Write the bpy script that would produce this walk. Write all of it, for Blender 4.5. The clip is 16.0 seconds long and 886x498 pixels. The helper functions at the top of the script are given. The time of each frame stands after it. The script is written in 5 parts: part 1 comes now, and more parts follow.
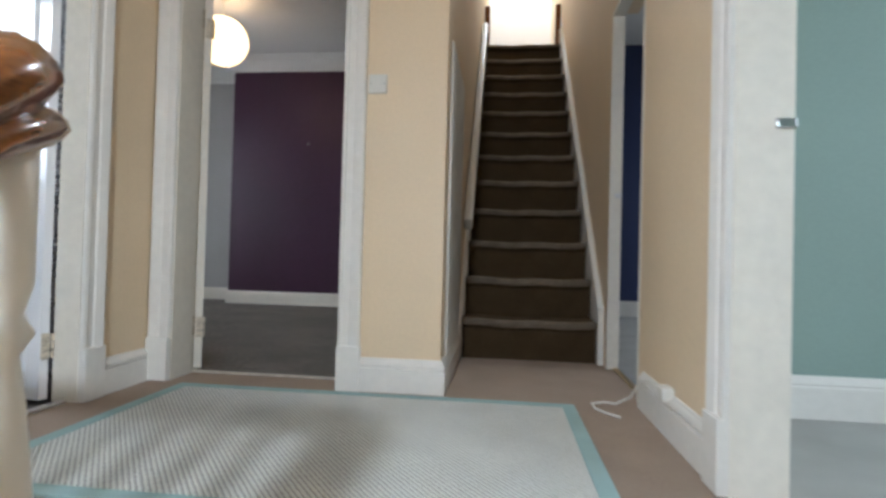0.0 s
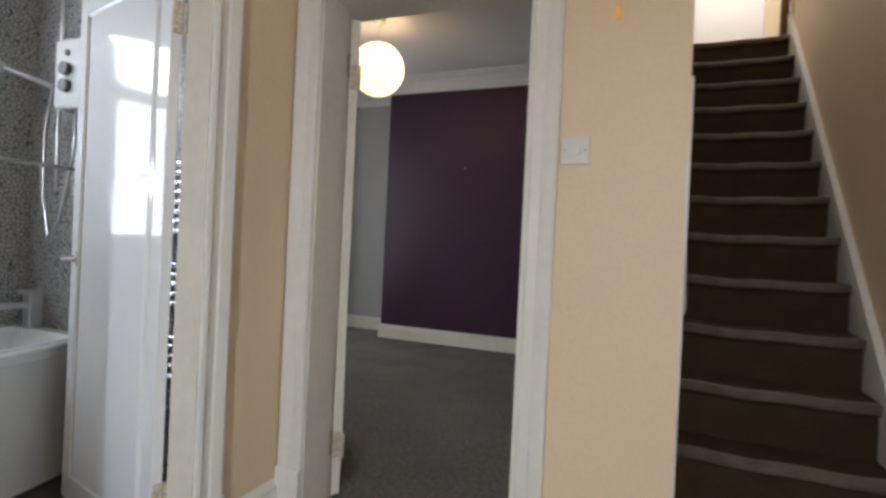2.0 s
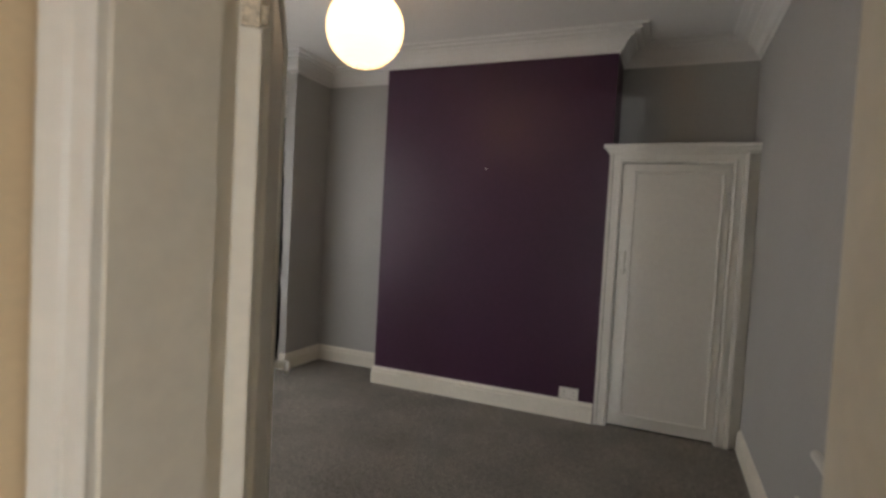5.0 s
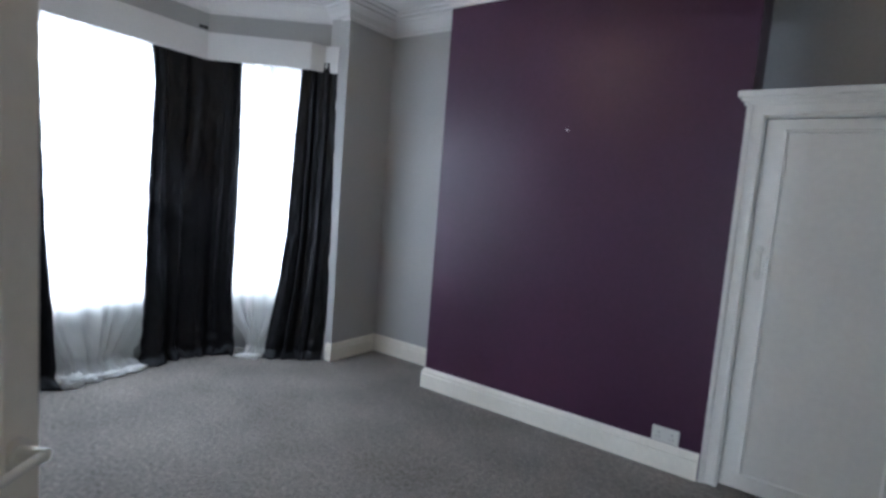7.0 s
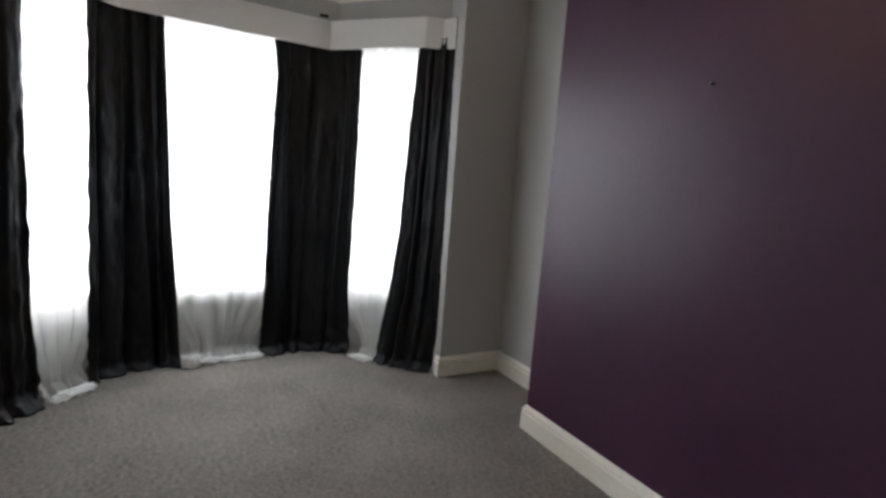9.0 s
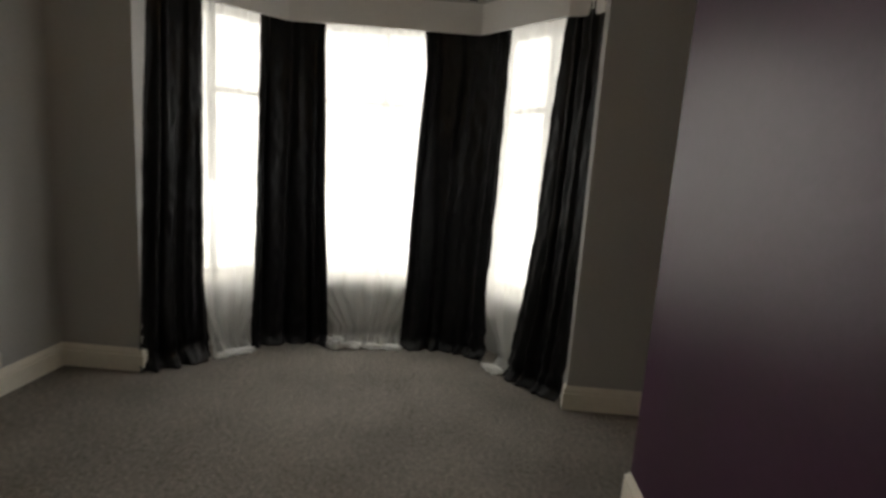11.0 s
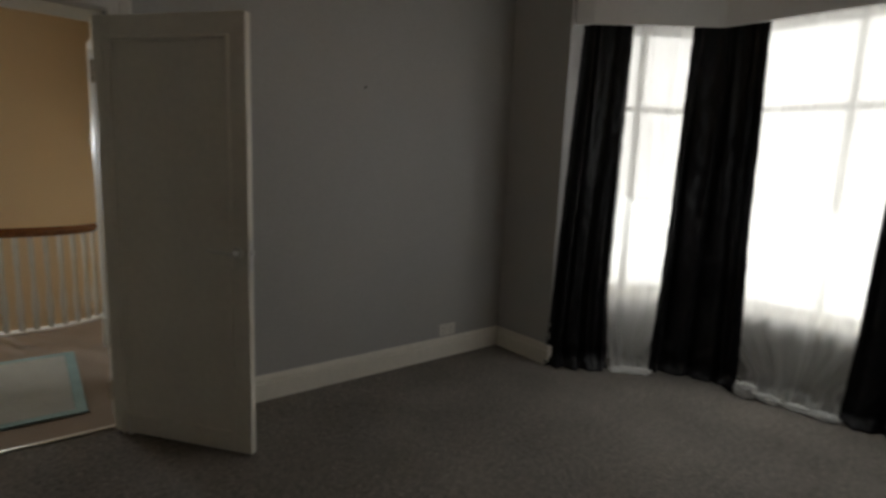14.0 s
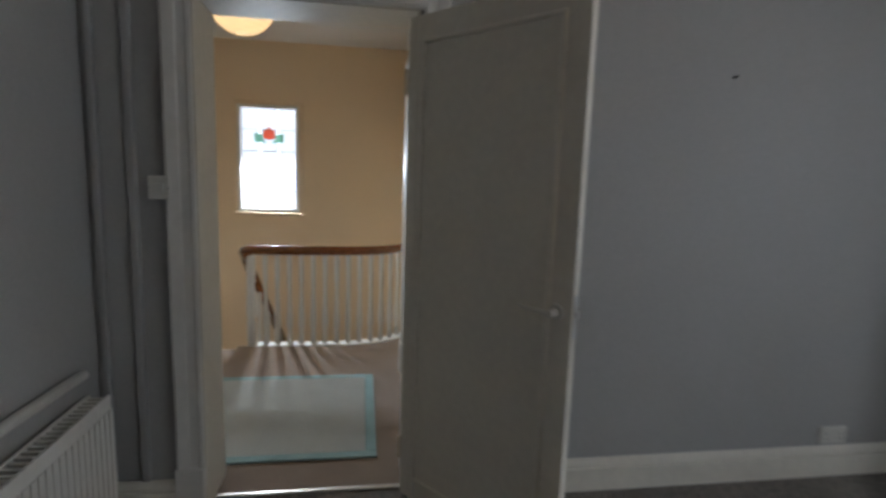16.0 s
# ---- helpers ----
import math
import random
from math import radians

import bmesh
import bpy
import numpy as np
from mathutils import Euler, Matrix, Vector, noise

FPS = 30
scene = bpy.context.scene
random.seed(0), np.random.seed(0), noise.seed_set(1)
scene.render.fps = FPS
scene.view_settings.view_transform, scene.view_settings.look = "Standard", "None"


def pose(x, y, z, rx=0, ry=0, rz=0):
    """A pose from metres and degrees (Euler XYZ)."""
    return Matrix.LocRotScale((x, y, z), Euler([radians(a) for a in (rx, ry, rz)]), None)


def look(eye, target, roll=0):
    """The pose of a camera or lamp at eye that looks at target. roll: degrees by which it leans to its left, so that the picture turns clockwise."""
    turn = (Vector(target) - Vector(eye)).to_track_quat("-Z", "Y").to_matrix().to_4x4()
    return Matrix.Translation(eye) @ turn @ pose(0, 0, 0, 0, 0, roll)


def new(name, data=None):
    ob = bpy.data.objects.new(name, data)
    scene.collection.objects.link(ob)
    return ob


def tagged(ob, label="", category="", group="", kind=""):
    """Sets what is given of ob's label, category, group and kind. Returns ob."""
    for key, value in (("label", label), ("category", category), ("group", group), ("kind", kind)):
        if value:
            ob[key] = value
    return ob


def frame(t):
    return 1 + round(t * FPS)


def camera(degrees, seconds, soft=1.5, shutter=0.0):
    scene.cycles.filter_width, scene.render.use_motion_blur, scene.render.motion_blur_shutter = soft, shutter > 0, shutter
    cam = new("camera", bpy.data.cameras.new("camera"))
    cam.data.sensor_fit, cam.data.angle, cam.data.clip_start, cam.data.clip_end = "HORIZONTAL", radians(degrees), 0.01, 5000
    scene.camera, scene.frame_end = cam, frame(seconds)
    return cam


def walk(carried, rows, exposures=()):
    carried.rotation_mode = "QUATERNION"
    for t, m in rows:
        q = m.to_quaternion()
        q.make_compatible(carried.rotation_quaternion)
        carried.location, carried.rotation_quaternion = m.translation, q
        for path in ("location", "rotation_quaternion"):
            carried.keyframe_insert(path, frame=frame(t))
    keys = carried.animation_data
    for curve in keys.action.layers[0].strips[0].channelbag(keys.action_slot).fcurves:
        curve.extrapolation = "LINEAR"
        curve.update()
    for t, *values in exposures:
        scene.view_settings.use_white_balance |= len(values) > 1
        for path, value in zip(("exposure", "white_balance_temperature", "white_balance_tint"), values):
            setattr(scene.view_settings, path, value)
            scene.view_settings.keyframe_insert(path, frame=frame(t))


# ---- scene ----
cam = camera(80.5, 16.0, soft=2.9, shutter=0.5)
PATH = [
    (0, (0.776, -2.3, 0.605), (0.554, -0.313, 0.637), 1.5),
    (0.5, (0.75, -2.107, 0.696), (0.346, -0.148, 0.71), 1.7),
    (1, (0.692, -1.94, 0.829), (0.118, -0.024, 0.837), 2.0),
    (1.5, (0.586, -1.784, 0.951), (-0.099, 0.095, 0.951), 2.3),
    (2, (0.461, -1.638, 1.065), (-0.306, 0.209, 1.054), 2.7),
    (2.5, (0.355, -1.464, 1.156), (-0.455, 0.365, 1.144), 2.9),
    (3, (0.232, -1.265, 1.228), (-0.57, 0.568, 1.214), 3.2),
    (3.5, (0.123, -1.063, 1.307), (-0.667, 0.774, 1.281), 3.2),
    (4, (0.014, -0.853, 1.37), (-0.759, 0.991, 1.326), 3.2),
    (6.3, (-0.173, 0.158, 1.422), (-1.084, 1.931, 1.26), 4.3),
    (6.5, (-0.156, 0.254, 1.431), (-1.149, 1.981, 1.254), 4.5),
    (7, (-0.179, 0.525, 1.43), (-1.33, 2.149, 1.233), 4.5),
    (7.5, (-0.172, 0.77, 1.446), (-1.443, 2.299, 1.235), 4.7),
    (8, (-0.09, 1.081, 1.448), (-1.526, 2.455, 1.223), 4.7),
    (8.2, (-0.069, 1.203, 1.46), (-1.577, 2.495, 1.221), 4.7),
    (10.3, (-0.202, 2.45, 1.458), (-2.151, 2.762, 1.137), 3.9),
    (10.5, (-0.224, 2.546, 1.492), (-2.184, 2.755, 1.155), 4.0),
    (11, (-0.264, 2.81, 1.468), (-2.233, 2.72, 1.13), 3.9),
    (11.5, (-0.31, 3.05, 1.43), (-2.25, 2.64, 1.1), 3.4),
    (12, (-0.355, 3.237, 1.392), (-2.196, 2.526, 1.065), 3.0),
    (12.5, (-0.384, 3.336, 1.388), (-2.103, 2.366, 1.063), 2.7),
    (13, (-0.417, 3.368, 1.385), (-1.973, 2.154, 1.062), 2.6),
    (13.5, (-0.431, 3.252, 1.368), (-1.853, 1.88, 1.057), 2.6),
    (14, (-0.461, 3.144, 1.384), (-1.692, 1.599, 1.074), 2.4),
    (14.5, (-0.473, 2.99, 1.391), (-1.508, 1.305, 1.087), 2.3),
    (15, (-0.465, 2.785, 1.387), (-1.293, 0.989, 1.09), 2.2),
    (15.5, (-0.489, 2.583, 1.386), (-1.105, 0.703, 1.094), 2.0),
    (16, (-0.559, 2.344, 1.389), (-0.863, 0.387, 1.11), 1.9),
]
EXPOSURES = [(0, -0.92, 6000, 11), (1.0, -0.98, 6150, 12), (2.0, -1.14, 6450, 13), (3.0, -1.38, 6950, 14), (4.2, -1.3, 7950, 16), (6.3, -0.38, 5450, 11), (7.5, -0.38, 5550, 11), (8.2, -0.45, 5800, 13), (10.3, -1.33, 7400, 11), (11.0, -1.63, 7500, 11), (12.5, -2.14, 6900, 10), (13.5, -2.28, 6900, 10), (14.5, -2.1, 7300, 12), (15.0, -2.0, 7100, 12), (15.5, -1.74, 6450, 11), (16.0, -1.53, 6020, 11)]
SKY, SKY_GLOW, SHADE_GLOW = 0.1, 38.0, 3.0
BAY_WATTS, HALL_WATTS, BATH_WATTS, SIDE_WATTS, LOFT_WATTS, BULB_WATTS = 48, 118, 100, 54, 190, 10
walk(cam, [(t, look(eye, target, roll)) for t, eye, target, roll in PATH], EXPOSURES)

# ---- light ----
world = bpy.data.worlds.new("world")
scene.world = world
world.use_nodes = True
wn = world.node_tree
sky = wn.nodes.new("ShaderNodeTexSky")
sky.sky_type, sky.sun_disc = "NISHITA", False
sky.sun_elevation, sky.sun_rotation = radians(40), radians(200)
sky.air_density, sky.dust_density = 1.2, 4.0
wn.nodes["Background"].inputs["Strength"].default_value = SKY
wn.links.new(sky.outputs[0], wn.nodes["Background"].inputs[0])
sun = new("sun", bpy.data.lights.new("sun", "SUN"))
sun.data.energy, sun.data.angle, sun.data.color = 1.0, radians(12), (1, 0.96, 0.9)
sun.matrix_world = look((0, 0, 9), (0.5, 5, 4.5))


def window_light(name, at, toward, w, h, watts, colour=(0.84, 0.93, 1.0)):
    """The sky's light through one window opening."""
    ob = new(name, bpy.data.lights.new(name, "AREA"))
    ob.data.shape, ob.data.size, ob.data.size_y, ob.data.energy, ob.data.color = "RECTANGLE", w, h, watts, colour
    ob.matrix_world = look(at, toward)
    return ob


def bulb(name, at, watts, size=0.05, colour=(1, 0.68, 0.36)):
    ob = new(name, bpy.data.lights.new(name, "POINT"))
    ob.data.energy, ob.data.shadow_soft_size, ob.data.color = watts, size, colour
    ob.location = at
    return ob


# ---- materials ----
def material(name, colour, rough=0.6, metal=0.0, vary=0.12, scale=6.0, bump=0.0, grain=200.0, coat=0.0, stretch=(1, 1, 1), second=None, specular=0.5, broad_share=0.5, sheen=0.0, detail=3):
    """A painted or woven surface: broad and fine variation of colour, and a fine relief."""
    m = bpy.data.materials.new(name)
    m.use_nodes = True
    nt = m.node_tree
    b = nt.nodes["Principled BSDF"]
    b.inputs["Roughness"].default_value, b.inputs["Metallic"].default_value = rough, metal
    b.inputs["Coat Weight"].default_value = coat
    b.inputs["Specular IOR Level"].default_value = specular
    b.inputs["Sheen Weight"].default_value, b.inputs["Sheen Roughness"].default_value = sheen, 0.4
    b.inputs["Sheen Tint"].default_value = (*(min(1, c * 3) for c in colour), 1)
    co = nt.nodes.new("ShaderNodeTexCoord")
    mp = nt.nodes.new("ShaderNodeMapping")
    mp.inputs["Scale"].default_value = stretch
    nt.links.new(co.outputs["Object"], mp.inputs[0])
    broad, fine = nt.nodes.new("ShaderNodeTexNoise"), nt.nodes.new("ShaderNodeTexNoise")
    broad.inputs["Scale"].default_value, broad.inputs["Detail"].default_value = scale, 5
    fine.inputs["Scale"].default_value, fine.inputs["Detail"].default_value = grain, detail
    for n in (broad, fine):
        nt.links.new(mp.outputs[0], n.inputs["Vector"])
    both = nt.nodes.new("ShaderNodeMath")
    both.operation = "MULTIPLY_ADD"
    both.inputs[1].default_value = broad_share
    half = nt.nodes.new("ShaderNodeMath")
    half.operation = "MULTIPLY"
    half.inputs[1].default_value = 1 - broad_share
    nt.links.new(fine.outputs[0], half.inputs[0])
    nt.links.new(broad.outputs[0], both.inputs[0])
    nt.links.new(half.outputs[0], both.inputs[2])
    ramp = nt.nodes.new("ShaderNodeValToRGB")
    lo = tuple(c * (1 - vary) for c in colour)
    hi = second or tuple(min(1, c * (1 + vary)) for c in colour)
    ramp.color_ramp.elements[0].position, ramp.color_ramp.elements[1].position = 0.35, 0.65
    ramp.color_ramp.elements[0].color, ramp.color_ramp.elements[1].color = (*lo, 1), (*hi, 1)
    nt.links.new(both.outputs[0], ramp.inputs[0])
    nt.links.new(ramp.outputs[0], b.inputs["Base Color"])
    if bump:
        bp = nt.nodes.new("ShaderNodeBump")
        bp.inputs["Strength"].default_value, bp.inputs["Distance"].default_value = bump, 0.002
        nt.links.new(fine.outputs[0], bp.inputs["Height"])
        nt.links.new(bp.outputs[0], b.inputs["Normal"])
    return m


def ribbed_carpet(name, colour, rows=42.0, vary=0.25, twist=0.0):
    """A looped carpet: rows of small tufts with speckle and broad tread marks."""
    m = material(name, colour, 0.95, vary=vary, scale=2.2, grain=42.0, specular=0.1, broad_share=0.2, detail=8)
    [n for n in m.node_tree.nodes if n.type == "TEX_NOISE"][1].inputs["Roughness"].default_value = 0.8
    nt = m.node_tree
    b = nt.nodes["Principled BSDF"]
    co = nt.nodes["Texture Coordinate"]
    turn = nt.nodes.new("ShaderNodeMapping")
    turn.inputs["Rotation"].default_value = (0, 0, twist)
    nt.links.new(co.outputs["Object"], turn.inputs[0])
    wave, cross = nt.nodes.new("ShaderNodeTexWave"), nt.nodes.new("ShaderNodeTexWave")
    wave.inputs["Scale"].default_value, wave.inputs["Distortion"].default_value = rows, 1.2
    cross.bands_direction = "Y"
    cross.inputs["Scale"].default_value, cross.inputs["Distortion"].default_value = rows * 1.3, 1.5
    for n in (wave, cross):
        nt.links.new(turn.outputs[0], n.inputs["Vector"])
        n.inputs["Detail Scale"].default_value = 2.0
    mul = nt.nodes.new("ShaderNodeMath")
    mul.operation = "MULTIPLY"
    nt.links.new(wave.outputs["Fac"], mul.inputs[0])
    nt.links.new(cross.outputs["Fac"], mul.inputs[1])
    bp = nt.nodes.new("ShaderNodeBump")
    bp.inputs["Strength"].default_value, bp.inputs["Distance"].default_value = 0.9, 0.004
    nt.links.new(mul.outputs[0], bp.inputs["Height"])
    nt.links.new(bp.outputs[0], b.inputs["Normal"])
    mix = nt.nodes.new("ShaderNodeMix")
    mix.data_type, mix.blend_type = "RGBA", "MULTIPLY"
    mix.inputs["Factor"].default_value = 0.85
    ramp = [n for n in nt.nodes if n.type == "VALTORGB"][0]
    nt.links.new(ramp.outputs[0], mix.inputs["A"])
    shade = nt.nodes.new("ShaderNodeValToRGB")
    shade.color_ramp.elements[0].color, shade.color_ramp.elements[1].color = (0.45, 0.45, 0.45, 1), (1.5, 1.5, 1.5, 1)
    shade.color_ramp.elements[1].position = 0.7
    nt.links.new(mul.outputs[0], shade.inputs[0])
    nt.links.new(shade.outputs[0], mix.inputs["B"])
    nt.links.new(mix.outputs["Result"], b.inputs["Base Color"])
    return m


M = {}
M["cream"] = material("cream wall paint", (0.745, 0.595, 0.405), 0.55, vary=0.04, scale=1.6, bump=0.015, grain=70)
M["white"] = material("white gloss paint", (0.77, 0.75, 0.70), 0.35, vary=0.04, scale=3.0, bump=0.02, grain=30)
M["white_old"] = material("yellowed white gloss paint", (0.78, 0.74, 0.65), 0.55, vary=0.05, scale=4.0, bump=0.02, grain=30)
M["grey"] = material("grey wall paint", (0.41, 0.405, 0.392), 0.55, vary=0.05, scale=1.3, bump=0.05, grain=70)
M["purple"] = material("plum wall paint", (0.047, 0.015, 0.038), 0.42, vary=0.1, scale=1.2, bump=0.05, grain=40, specular=0.38)
M["ceiling"] = material("white ceiling paint", (0.76, 0.75, 0.73), 0.8, vary=0.04, scale=2.0, bump=0.2, grain=60)
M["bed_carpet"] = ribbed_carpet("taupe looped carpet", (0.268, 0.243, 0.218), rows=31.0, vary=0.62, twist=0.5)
M["hall_carpet"] = material("brown hall carpet", (0.26, 0.20, 0.155), 0.95, vary=0.2, scale=4.0, bump=0.6, grain=160, specular=0.1, sheen=0.4, broad_share=0.35)
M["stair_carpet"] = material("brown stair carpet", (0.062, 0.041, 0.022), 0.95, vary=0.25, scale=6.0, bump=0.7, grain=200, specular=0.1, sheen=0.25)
# paler copy of the stair carpet: light on the nosings, put into the colour
M["nosing"] = material("brown carpet with painted-in light", (0.145, 0.115, 0.085), 0.95, vary=0.3, scale=9.0, bump=0.7, grain=200, specular=0.1, sheen=0.5)
M["green"] = material("sage green wall paint", (0.27, 0.37, 0.33), 0.6, vary=0.05, scale=1.5, bump=0.12, grain=90)
M["navy"] = material("navy wall paint", (0.022, 0.035, 0.10), 0.5, vary=0.1, scale=1.5, bump=0.12, grain=90)
M["pale_carpet"] = material("pale grey carpet", (0.5, 0.5, 0.48), 0.95, vary=0.12, scale=4.0, bump=0.6, grain=240, specular=0.1)
M["wood"] = material("varnished mahogany", (0.17, 0.055, 0.018), 0.25, vary=0.45, scale=5.0, grain=60, stretch=(6, 1, 6), coat=0.4)
M["oak"] = material("varnished honey-brown wood", (0.19, 0.065, 0.016), 0.22, vary=0.4, scale=5.0, grain=50, stretch=(5, 1, 5), coat=0.5)
M["brass"] = material("brass", (0.75, 0.55, 0.25), 0.3, 1.0, vary=0.2, scale=20)
M["hinge"] = material("paint-splashed brass", (0.58, 0.51, 0.40), 0.5, 0.1, vary=0.4, scale=60)
M["screw_grey"] = material("dull grey screw", (0.35, 0.34, 0.32), 0.6)
M["steel"] = material("brushed steel", (0.7, 0.7, 0.7), 0.28, 1.0, vary=0.1, scale=20)
M["plastic"] = material("white plastic", (0.70, 0.68, 0.62), 0.32, vary=0.03)
M["chrome"] = material("polished chrome", (0.85, 0.86, 0.88), 0.08, 1.0, vary=0.02)
M["curtain"] = material("dark navy-brown satin", (0.007, 0.0068, 0.008), 0.42, vary=0.35, scale=5.0, bump=0.5, grain=60, stretch=(1, 1, 0.35), specular=0.2)
M["gloss"] = material("fresh white gloss paint", (0.82, 0.83, 0.84), 0.1, vary=0.01, bump=0.03, grain=9)
M["threshold"] = material("pale scuffed aluminium", (0.72, 0.68, 0.6), 0.35, 0.6, vary=0.25, scale=30)
M["teal"] = material("teal cotton binding", (0.30, 0.42, 0.41), 0.9, vary=0.12, scale=8, bump=0.5, grain=220, specular=0.1)
M["lead"] = material("lead came", (0.12, 0.12, 0.12), 0.5, 0.6)
M["enamel"] = material("white bath enamel", (0.82, 0.83, 0.84), 0.12, vary=0.01, coat=0.5)
M["lino"] = material("dark bathroom floor", (0.10, 0.085, 0.07), 0.4, vary=0.2, scale=5)
M["dark"] = material("dark slot", (0.02, 0.02, 0.02), 0.7)


# ---- building blocks ----
def link(name, bm, mat, parent=None, smooth=False):
    me = bpy.data.meshes.new(name)
    bmesh.ops.recalc_face_normals(bm, faces=bm.faces)
    bm.to_mesh(me)
    bm.free()
    for m in mat if isinstance(mat, (list, tuple)) else [mat]:
        me.materials.append(m)
    if smooth:
        for p in me.polygons:
            p.use_smooth = True
    ob = new(name, me)
    if parent:
        ob.parent = parent
    return ob


def part(name, bm, mat, parent, label="", smooth=False):
    ob = link(name, bm, mat, parent, smooth)
    return tagged(ob, label) if label else ob


def thing(name, label, category, group="", kind="", at=(0, 0, 0), turn=0):
    e = new(name)
    e.empty_display_size = 0.1
    e.matrix_basis = pose(*at, 0, 0, turn)
    return tagged(e, label, category, group, kind)


def add_box(bm, a, b, bevel=0.0, seg=2):
    """A box from corner a to corner b, with rounded edges."""
    c, d = [(p + q) / 2 for p, q in zip(a, b)], [abs(q - p) for p, q in zip(a, b)]
    r = bmesh.ops.create_cube(bm, size=1, matrix=Matrix.Translation(c) @ Matrix.Diagonal((*d, 1)))
    if bevel:
        es = list({e for v in r["verts"] for e in v.link_edges})
        bmesh.ops.bevel(bm, geom=es, offset=min(bevel, min(d) * 0.45), segments=seg, affect="EDGES", profile=0.5)
    return bm


def boxes(*items, bevel=0.0):
    bm = bmesh.new()
    for a, b in items:
        add_box(bm, a, b, bevel)
    return bm


def add_tube(bm, a, b, r, r2=None, n=12, cap=True):
    a, b = Vector(a), Vector(b)
    q = (b - a).to_track_quat("Z", "Y").to_matrix().to_4x4()
    bmesh.ops.create_cone(bm, cap_ends=cap, segments=n, radius1=r, radius2=r if r2 is None else r2, depth=(b - a).length, matrix=Matrix.Translation((a + b) / 2) @ q)
    return bm


def add_lathe(bm, profile, at=(0, 0, 0), n=16):
    """Turned work about a vertical axis; profile: (radius, height) rows."""
    rings = []
    for r, z in profile:
        rings.append([bm.verts.new((at[0] + r * math.cos(2 * math.pi * k / n), at[1] + r * math.sin(2 * math.pi * k / n), at[2] + z)) for k in range(n)])
    for p, q in zip(rings, rings[1:]):
        for k in range(n):
            bm.faces.new((p[k], p[(k + 1) % n], q[(k + 1) % n], q[k]))
    bm.faces.new(rings[0][::-1])
    bm.faces.new(rings[-1])
    return bm


def add_moulding(bm, line, profile, closed=False):
    """Sweeps a profile of (out, up) rows along a line of (x, y) at height z; out is to the left of the line's way."""
    pts = [Vector(p) for p in line]
    n = len(pts)
    rings = []
    for i, p in enumerate(pts):
        a = pts[i - 1] if i or closed else None
        b = pts[(i + 1) % n] if i < n - 1 or closed else None
        d1 = (p - a).normalized() if a is not None else (b - p).normalized()
        d2 = (b - p).normalized() if b is not None else d1
        n1, n2 = Vector((-d1.y, d1.x, 0)), Vector((-d2.y, d2.x, 0))
        m = (n1 + n2).normalized()
        m /= max(0.3, m.dot(n1))
        rings.append([bm.verts.new(p + m * o + Vector((0, 0, u))) for o, u in profile])
    k = len(profile)
    for i in range(n if closed else n - 1):
        r, q = rings[i], rings[(i + 1) % n]
        for j in range(k):
            bm.faces.new((r[j], q[j], q[(j + 1) % k], r[(j + 1) % k]))
    if not closed:
        bm.faces.new(rings[0][::-1])
        bm.faces.new(rings[-1])
    return bm


def structure(name, bm, mat, label, category, smooth=False):
    return tagged(link(name, bm, mat, None, smooth), label, category, kind="structure")


SKIRT = [(0, 0), (0.022, 0), (0.022, 0.104), (0.012, 0.107), (0.011, 0.112), (0.02, 0.114), (0.021, 0.122), (0.015, 0.134), (0.008, 0.141), (0.005, 0.149), (0, 0.15)]
SKIRT_TALL = [(0, 0), (0.024, 0), (0.024, 0.125), (0.02, 0.132), (0.024, 0.14), (0.017, 0.155), (0.008, 0.162), (0.004, 0.168), (0, 0.17)]
COVE = [(0, 0), (0, -0.14), (0.01, -0.14), (0.012, -0.125), (0.03, -0.115), (0.05, -0.08), (0.085, -0.05), (0.1, -0.045), (0.105, -0.03), (0.15, -0.026), (0.155, -0.014), (0.2, -0.012), (0.205, 0)]
ARCH = [(0, 0), (0, 0.018), (0.012, 0.022), (0.02, 0.014), (0.05, 0.014), (0.056, 0.02), (0.075, 0.026), (0.09, 0.03), (0.1, 0.026), (0.1, 0)]


